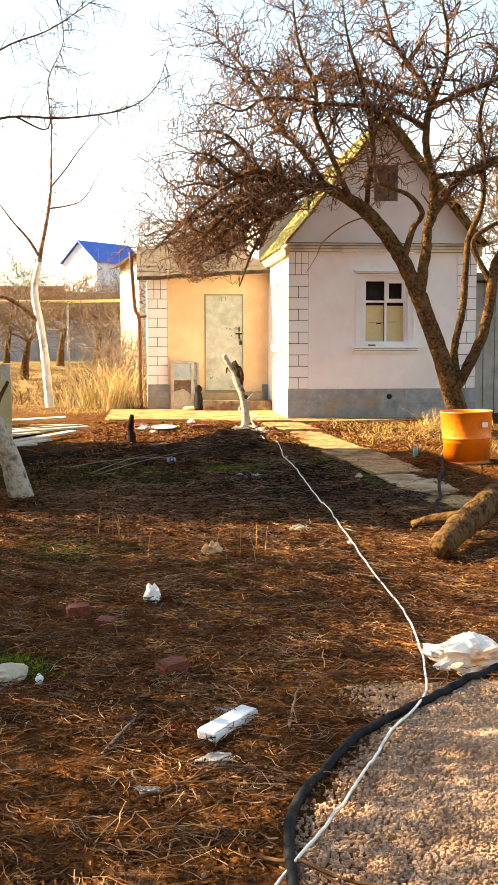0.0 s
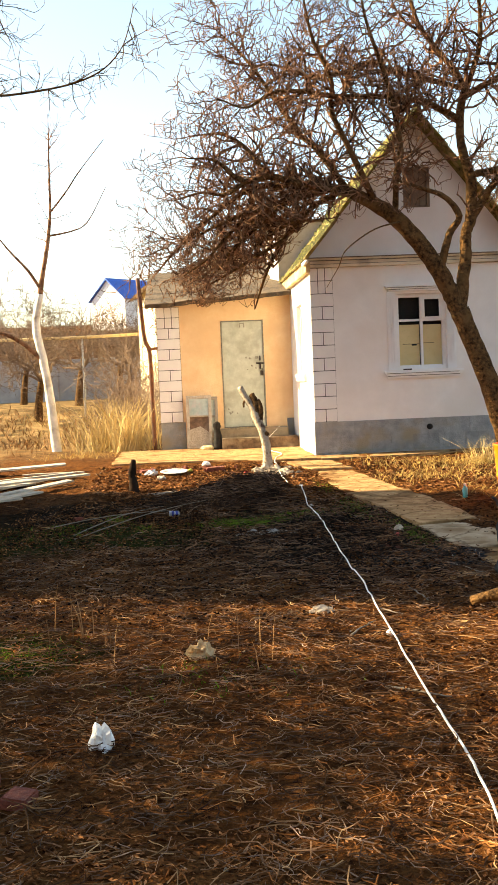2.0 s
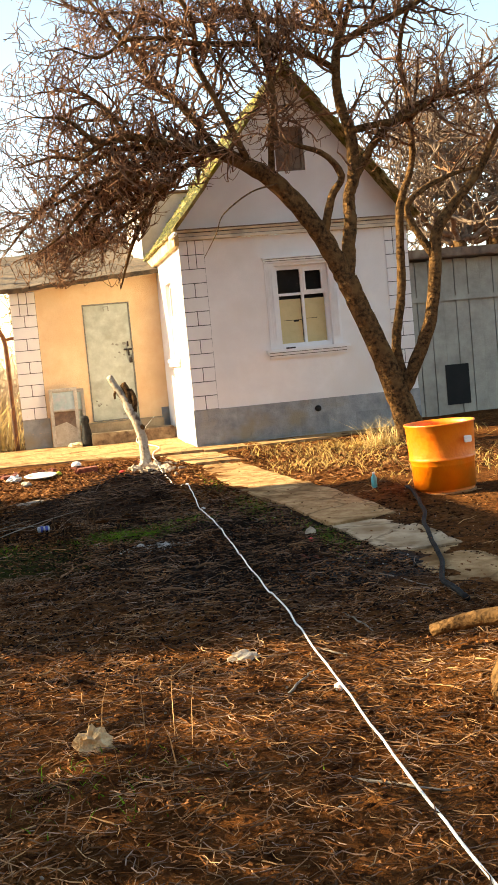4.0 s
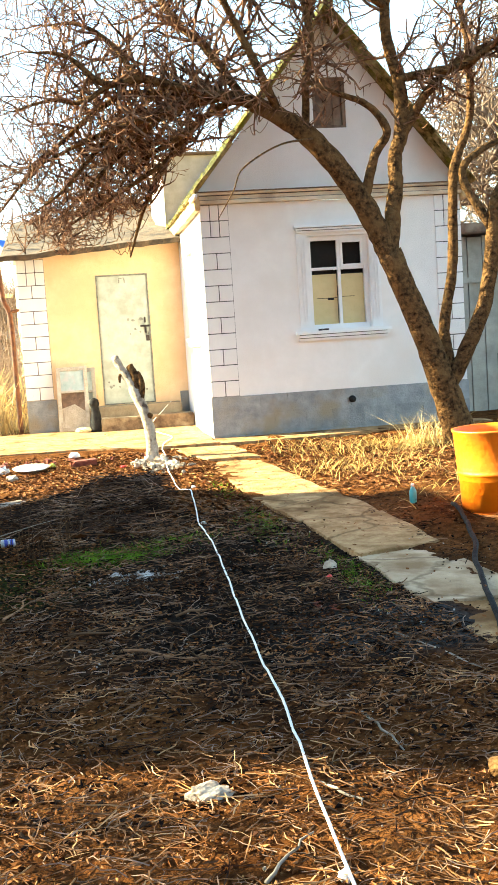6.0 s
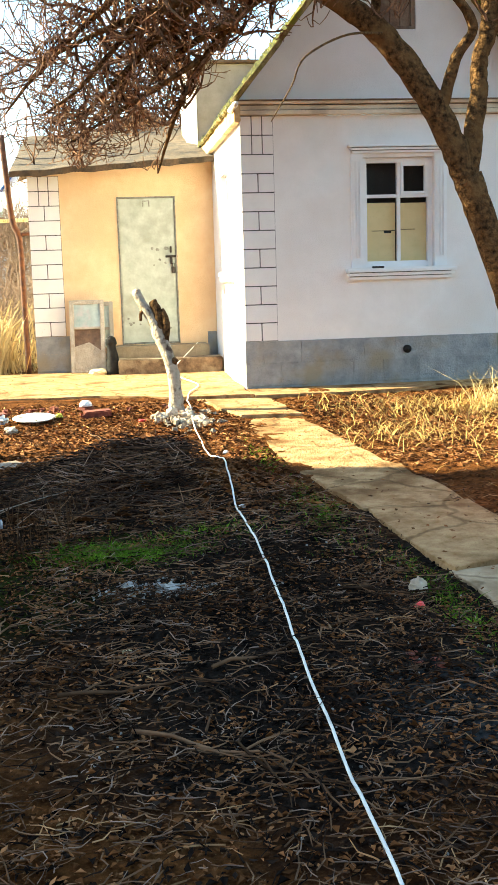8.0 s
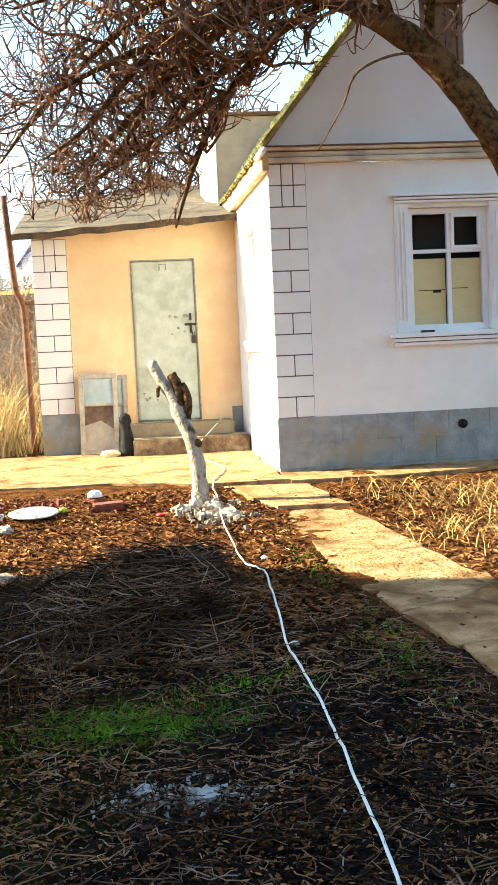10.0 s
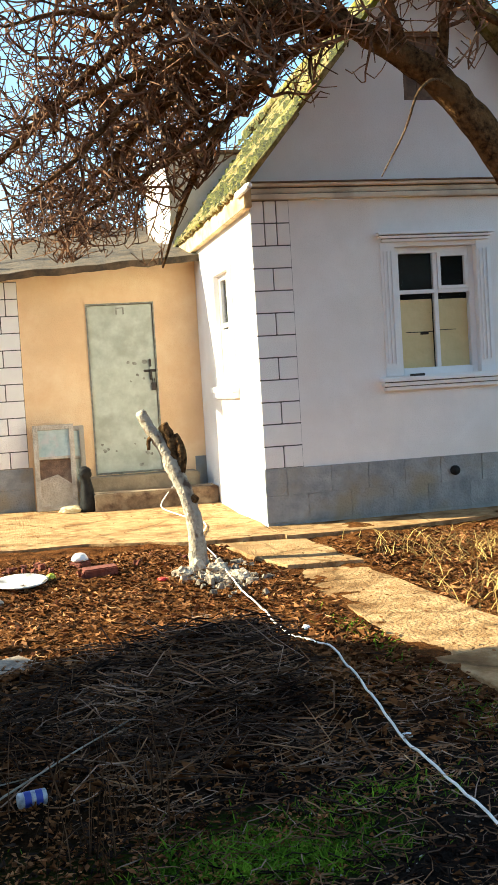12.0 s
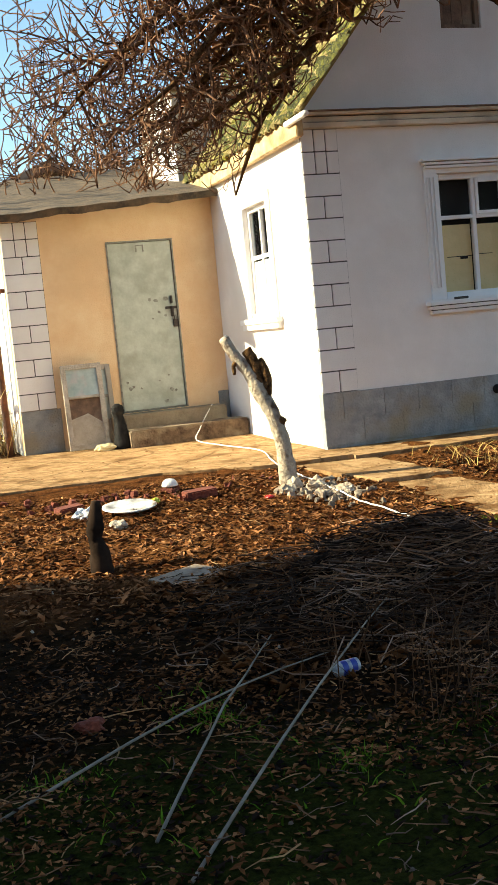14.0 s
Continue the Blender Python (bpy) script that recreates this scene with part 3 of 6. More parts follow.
def quoins(parent, x0, y, z0, z1, width, rng):
    """Chased corner blocks: one long block and two halves by turns."""
    part("groove_ground", box(x0 - 0.002, x0 + width, y - 0.003, y + 0.02, z0, z1), GROOVE, parent, "grey joints")
    n = round((z1 - z0) / 0.196)
    h = (z1 - z0) / n
    for i in range(n):
        cuts = [0, width] if i % 2 else [0, width * (0.5 if i < n - 2 else 0.36), width]
        if i >= n - 2:
            cuts = [0, width * 0.34, width * 0.66, width]
        for a, b in zip(cuts, cuts[1:]):
            g = 0.0056
            part("quoin_block", box(x0 + a + (g if a else -0.004), x0 + b - (g if b < width - 0.001 else 0.0042), y - 0.012 - rng.uniform(0, 0.003), y, z0 + i * h + g, z0 + (i + 1) * h - g, 0.003), WHITE, parent)


quoins(house, 0.0, 0.0, 0.49, 2.86, 0.35, rng)
quoins(house, W - 0.34, 0.0, 0.49, 2.86, 0.34, rng)


def sash_window(parent, name="window"):
    """The front window: moulded surround, hood, stepped sill, four panes."""
    w = part(name, boxes((1.32, 1.375, 0.06, 0.13, 1.25, 2.42), (2.055, 2.11, 0.06, 0.13, 1.25, 2.42), (1.375, 2.055, 0.06, 0.13, 2.365, 2.42), (1.375, 2.055, 0.06, 0.13, 1.25, 1.315), bevel=0.005), TRIM, parent, "white painted four-pane window")
    part("mullion", boxes((1.712, 1.752, 0.07, 0.12, 1.315, 2.365), bevel=0.004), TRIM, w)
    part("transom", boxes((1.375, 1.712, 0.068, 0.122, 1.995, 2.03), (1.752, 2.055, 0.068, 0.122, 1.995, 2.03), bevel=0.004), TRIM, w)
    part("vent_sash", boxes((1.752, 1.785, 0.055, 0.1, 2.03, 2.365), (2.02, 2.055, 0.055, 0.1, 2.03, 2.365), (1.785, 2.02, 0.055, 0.1, 2.33, 2.365), (1.785, 2.02, 0.055, 0.1, 2.03, 2.06), bevel=0.003), TRIM, w)
    for x0, x1, z0, z1 in ((1.375, 1.712, 1.315, 1.995), (1.752, 2.055, 1.315, 1.995), (1.375, 1.712, 2.03, 2.365), (1.785, 2.02, 2.06, 2.33)):
        pane = part("pane", box(x0, x1, 0.092, 0.096, z0, z1), GLASS, w)
        pane.visible_shadow = False
    for x0, x1 in ((1.18, 1.318), (2.112, 2.25)):
        part("architrave", boxes((x0, x1, -0.018, 0.01, 1.25, 2.46), *[(x0 + 0.022 + 0.036 * i, x0 + 0.040 + 0.036 * i, -0.032, -0.018, 1.36, 2.38) for i in range(3)], bevel=0.003), TRIM, w, "fluted white surround")
    part("hood", boxes((1.19, 2.24, -0.045, 0.01, 2.462, 2.485), (1.17, 2.26, -0.065, 0.01, 2.493, 2.514), (1.15, 2.28, -0.085, 0.01, 2.522, 2.548), bevel=0.004), TRIM, w)
    # dark backing, here and under the sill, paints shade in the steps
    part("hood_shade_strip", box(1.20, 2.23, -0.035, 0.008, 2.465, 2.540), GROOVE, w, "dark strips that paint the shade between the mouldings")
    part("sill", boxes((1.15, 2.30, -0.055, 0.06, 1.118, 1.150), (1.13, 2.32, -0.08, 0.06, 1.158, 1.190), (1.11, 2.34, -0.105, 0.06, 1.198, 1.238), bevel=0.005), TRIM, w)
    part("sill_shade_strip", box(1.16, 2.29, -0.045, 0.055, 1.122, 1.230), GROOVE, w, "dark strips that paint the shade between the mouldings")
    part("paper_blind", boxes((1.36, 1.705, 0.125, 0.131, 1.30, 1.945), (1.757, 2.07, 0.125, 0.131, 1.30, 1.94)), PAPER, w, "brown paper pasted behind the glass")
    # black sheet added so the room behind the panes reads unlit
    part("dark_backing", box(1.33, 2.10, 0.20, 0.21, 1.28, 2.41), DARK, w, "black sheet that paints the unlit room behind the glass")
    part("paper_tear", boxes((1.44, 1.70, 0.1205, 0.1245, 1.640, 1.647), (1.58, 1.66, 0.120, 0.1245, 1.618, 1.642), (1.765, 1.93, 0.1205, 0.1245, 1.652, 1.658)), DARK, w)
    return w


sash_window(house)
tagged(part("wood_block", boxes((1.40, 1.53, -0.07, -0.02, 1.239, 1.262), bevel=0.004), IRON), "small dark bar lying on the window sill", "bar")

sw = part("side_window", boxes((0.04, 0.10, 1.08, 1.13, 1.30, 2.40), (0.04, 0.10, 1.77, 1.82, 1.30, 2.40), (0.04, 0.10, 1.13, 1.77, 2.35, 2.40), (0.04, 0.10, 1.13, 1.77, 1.30, 1.35), bevel=0.004), TRIM, house, "white side window")
part("mullion", box(0.045, 0.095, 1.43, 1.47, 1.35, 2.35), TRIM, sw)
part("transom", boxes((0.045, 0.095, 1.13, 1.43, 1.86, 1.90), (0.045, 0.095, 1.47, 1.77, 1.86, 1.90)), TRIM, sw)
for y0, y1, z0, z1 in ((1.13, 1.43, 1.35, 1.86), (1.47, 1.77, 1.35, 1.86), (1.13, 1.43, 1.90, 2.35), (1.47, 1.77, 1.90, 2.35)):
    part("pane", box(0.068, 0.072, y0, y1, z0, z1), GLASS, sw).visible_shadow = False
part("paper_blind", box(0.058, 0.064, 1.135, 1.765, 1.355, 1.84), TRIM, sw, "white sheet fixed over the lower glass")
# the same added black sheet behind the side panes
part("dark_backing", box(0.16, 0.17, 1.09, 1.81, 1.31, 2.39), DARK, sw, "black sheet that paints the unlit room behind the glass")
part("architrave", boxes((-0.02, 0.004, 0.96, 1.078, 1.25, 2.5), (-0.02, 0.004, 1.822, 1.94, 1.25, 2.5), (-0.02, 0.004, 1.078, 1.822, 2.402, 2.5), bevel=0.004), TRIM, sw)
part("sill", boxes((-0.05, 0.04, 0.90, 2.05, 1.13, 1.245), (-0.07, 0.04, 0.88, 2.08, 1.19, 1.247), bevel=0.006), TRIM, sw)

# ---- porch ----
porch = empty("porch", "low peach-coloured porch extension with chased white corner blocks", "porch")
PY, PX = 2.99, -2.42
dx0, dx1, dz0, dz1 = -1.28, -0.505, 0.33, 2.27
part("front_wall", holed("x", PX, -0.002, -0.2, 2.56, (dx0, dx1, dz0, dz1), PY, PY + 0.25), PEACH, porch)
part("side_wall", box(PX, PX + 0.25, PY + 0.25, 6.6, -0.2, 2.56), WHITE, porch)
part("back_wall", box(PX + 0.25, -0.002, 6.35, 6.6, -0.2, 2.56), WHITE, porch)
part("plinth", boxes((PX - 0.004, -1.98, PY - 0.012, PY, -0.1, 0.235), (PX - 0.004, -1.98, PY - 0.014, PY, 0.236, 0.47), bevel=0.003), GREY, porch, "grey painted plinth")
part("plinth", box(-0.13, -0.004, PY - 0.012, PY, -0.1, 0.47, 0.003), GREY, porch, "grey painted plinth")
quoins(porch, PX, PY, 0.472, 2.55, 0.40, rng)


def porch_roof():
    bm = bmesh.new()
    n = 30
    rows = []
    for i in range(n + 1):
        x = -2.62 + 2.66 * i / n
        j = 0.02 * noise.noise((x * 3, 0, 4))
        z = 2.585 + 0.165 * (x + 2.6) / 2.6 + j
        rows.append([bm.verts.new(v) for v in ((x, 2.66 + 0.03 * noise.noise((x * 5, 2, 1)), z), (x, 6.8, z + 0.95), (x, 6.8, z + 0.86), (x, 2.68, z - 0.075 + 0.02 * noise.noise((x * 6, 1, 9))))])
    for a, b in zip(rows, rows[1:]):
        for k in range(4):
            bm.faces.new([a[k], b[k], b[(k + 1) % 4], a[(k + 1) % 4]])
    bm.faces.new(rows[0])
    bm.faces.new(rows[-1])
    return bm


part("roof", porch_roof(), FELT, porch, "sagging dark roofing edge")
def infill():
    bm = bmesh.new()
    f = bm.faces.new([bm.verts.new((x, PY + 0.003, z)) for x, z in ((PX, 2.55), (-0.003, 2.55), (-0.003, 2.735), (PX, 2.58))])
    g = bmesh.ops.extrude_face_region(bm, geom=[f])
    bmesh.ops.translate(bm, verts=[v for v in g["geom"] if isinstance(v, bmesh.types.BMVert)], vec=(0, 0.2, 0))
    return bm


part("wall_top", infill(), PEACH, porch)
door = part("door", boxes((dx0 + 0.02, dx1 - 0.02, PY + 0.015, PY + 0.06, dz0 + 0.02, dz1 - 0.02), bevel=0.006), DOOR, porch, "pale green painted metal door, scuffed and closed")
part("door_frame", boxes((dx0, dx0 + 0.017, PY - 0.012, PY + 0.08, dz0, dz1), (dx1 - 0.017, dx1, PY - 0.012, PY + 0.08, dz0, dz1), (dx0 + 0.017, dx1 - 0.017, PY - 0.012, PY + 0.08, dz1 - 0.017, dz1), (dx0 + 0.017, dx1 - 0.017, PY - 0.012, PY + 0.08, dz0, dz0 + 0.017)), WORN, door)
part("hasp", boxes((-0.66, -0.50, PY - 0.006, PY + 0.014, 1.47, 1.50), (-0.60, -0.57, PY - 0.03, PY + 0.012, 1.38, 1.50), bevel=0.004), IRON, door, "dark iron hasp")
part("padlock", boxes((-0.585, -0.535, PY - 0.03, PY + 0.012, 1.26, 1.35), (-0.575, -0.565, PY - 0.02, PY - 0.01, 1.35, 1.40), (-0.555, -0.545, PY - 0.02, PY - 0.01, 1.35, 1.40), bevel=0.004), IRON, door)
part("handle", boxes((-0.60, -0.575, PY - 0.035, PY + 0.012, 1.53, 1.62), bevel=0.006), IRON, door)
part("number_plate", boxes((-0.94, -0.925, PY + 0.008, PY + 0.0145, 2.14, 2.22), (-0.86, -0.845, PY + 0.008, PY + 0.0145, 2.14, 2.22), (-0.925, -0.86, PY + 0.008, PY + 0.0145, 2.208, 2.22)), WORN, door)
for k in range(16):
    cx, cz = (rng.uniform(-0.85, -0.55), rng.uniform(1.2, 1.6)) if k < 7 else (rng.uniform(-1.2, -0.56), rng.uniform(0.4, 0.75))
    rr = rng.uniform(0.008, 0.03)
    pts = [(cx + rr * rng.uniform(0.6, 1.5) * math.cos(a), cz + rr * rng.uniform(0.5, 1.2) * math.sin(a)) for a in [i * 0.785 for i in range(8)]]
    mesh_ob("paint_chip", [(x, PY + 0.0135, z) for x, z in pts], [tuple(range(8))], WORN, door)
part("upper_step", boxes((-1.46, -0.15, 2.62, PY - 0.014, -0.1, 0.325), bevel=0.015), STEP, porch, "worn concrete step")
part("lower_step", boxes((-1.36, -0.01, 2.28, 2.618, -0.1, 0.175), bevel=0.015), STEPDARK, porch, "dark brown concrete step")

# ---- paving ----
def wobbly(pts, amount, seed, per=5):
    out = []
    for (ax, ay), (bx, by) in zip(pts, pts[1:] + pts[:1]):
        for k in range(per):
            t = k / per
            x, y = ax + (bx - ax) * t, ay + (by - ay) * t
            out.append((x + amount * noise.noise((x * 3, y * 3, seed)), y + amount * noise.noise((x * 3, y * 3, seed + 9))))
    return out


patio = part("pavement", poly(wobbly([(-3.15, -0.05), (-1.6, -0.15), (-0.8, -0.55), (-0.02, -0.62), (-0.02, 2.97), (-3.15, 2.97)], 0.07, 3, 8), -0.12, -0.012), CONC)
tagged(patio, "cracked sandy concrete apron before the porch", "pavement", kind="structure")
apron = part("pavement", poly(wobbly([(-0.01, -0.66), (0.9, -0.72), (2.2, -0.5), (3.5, -0.42), (3.5, -0.02), (-0.01, -0.02)], 0.04, 5), -0.12, -0.02), CONC)
tagged(apron, "narrow concrete apron along the house wall", "pavement", kind="structure")

pathway = empty("pavement", "broken concrete garden path with grassy edges", "path", kind="structure")
LEFT = [(-0.62, -0.62), (-0.32, -1.8), (-0.28, -3.1), (-0.26, -4.4), (-0.06, -5.6), (0.04, -6.85), (0.14, -8.0), (0.26, -9.4)]
RIGHT = [(0.12, -0.75), (0.24, -1.9), (0.36, -3.2), (0.48, -4.3), (0.60, -5.5), (0.64, -6.7), (0.68, -8.0), (0.75, -9.4)]
for i in range(7):
    a, b, c, d = LEFT[i], RIGHT[i], RIGHT[i + 1], LEFT[i + 1]
    g = 0.004
    out = [(a[0], a[1] - g), (b[0], b[1] - g), (c[0], c[1] + g), (d[0], d[1] + g)]
    zt = ground_z(0.8, (a[1] + c[1]) / 2) + 0.004 + rng.uniform(-0.003, 0.003)
    slab = part("slab", poly(wobbly(out, 0.05, 20 + i, 6), zt - 0.1, zt, 0.004), BARESLAB if i == 5 else CONC, pathway)
    for v in slab.data.vertices:
        v.co.z += 0.022 * (v.co.y - (a[1] + c[1]) / 2)

# ---- orange drum ----
def drum():
    d = empty("drum", "orange painted cut-down metal drum with rusty base", "barrel", at=(1.43, -5.78, ground_z(1.43, -5.78) - 0.01))
    prof = [(0.258, 0.0), (0.268, 0.012), (0.266, 0.03), (0.276, 0.18), (0.292, 0.30), (0.300, 0.312), (0.304, 0.322), (0.300, 0.332), (0.297, 0.345), (0.312, 0.62), (0.322, 0.632), (0.322, 0.645), (0.306, 0.645), (0.300, 0.60), (0.280, 0.05), (0.0, 0.05)]
    bm = bmesh.new()
    n = 40
    rings = [[bm.verts.new((r * (1 + 0.012 * math.sin(3 * a + 1)) * math.cos(a), r * math.sin(a), z)) for a in [2 * math.pi * k / n for k in range(n)]] for r, z in prof[:-1]]
    for a, b in zip(rings, rings[1:]):
        for k in range(n):
            bm.faces.new([a[k], a[(k + 1) % n], b[(k + 1) % n], b[k]])
    bm.faces.new(rings[-1])
    part("shell", bm, ORANGE, d, smooth=True)
    t = Tubes()
    t.add([(0.267 * math.cos(a), 0.267 * math.sin(a), 0.014) for a in [2 * math.pi * k / n for k in range(n + 1)]], [0.014] * (n + 1), 6)
    t.ob("base_rim", RUSTB, d, "rusted bottom rim")
    part("patch", boxes((0.10, 0.17, -0.325, -0.300, 0.46, 0.52), bevel=0.006), PLASTIC, d, "white paint daub")
    d.rotation_euler = (0, radians(-1.5), 0)
    return d


drum()

# ---- main tree ----
tree = empty("tree", "old bare fruit tree with dark leaning forked trunk and dense twigs", "tree", at=(0, 0, 0))
rt = random.Random(11)
TY = -2.1
base_t = Tubes()

limb(base_t, [(2.50, TY, -0.2, 0.21), (2.42, TY, 0.15, 0.175), (2.28, TY, 0.6, 0.15), (2.15, TY, 1.0, 0.138), (1.92, TY, 1.6, 0.128), (1.76, TY, 2.02, 0.13)], 14, 6, 0.05, rt)
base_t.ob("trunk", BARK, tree)
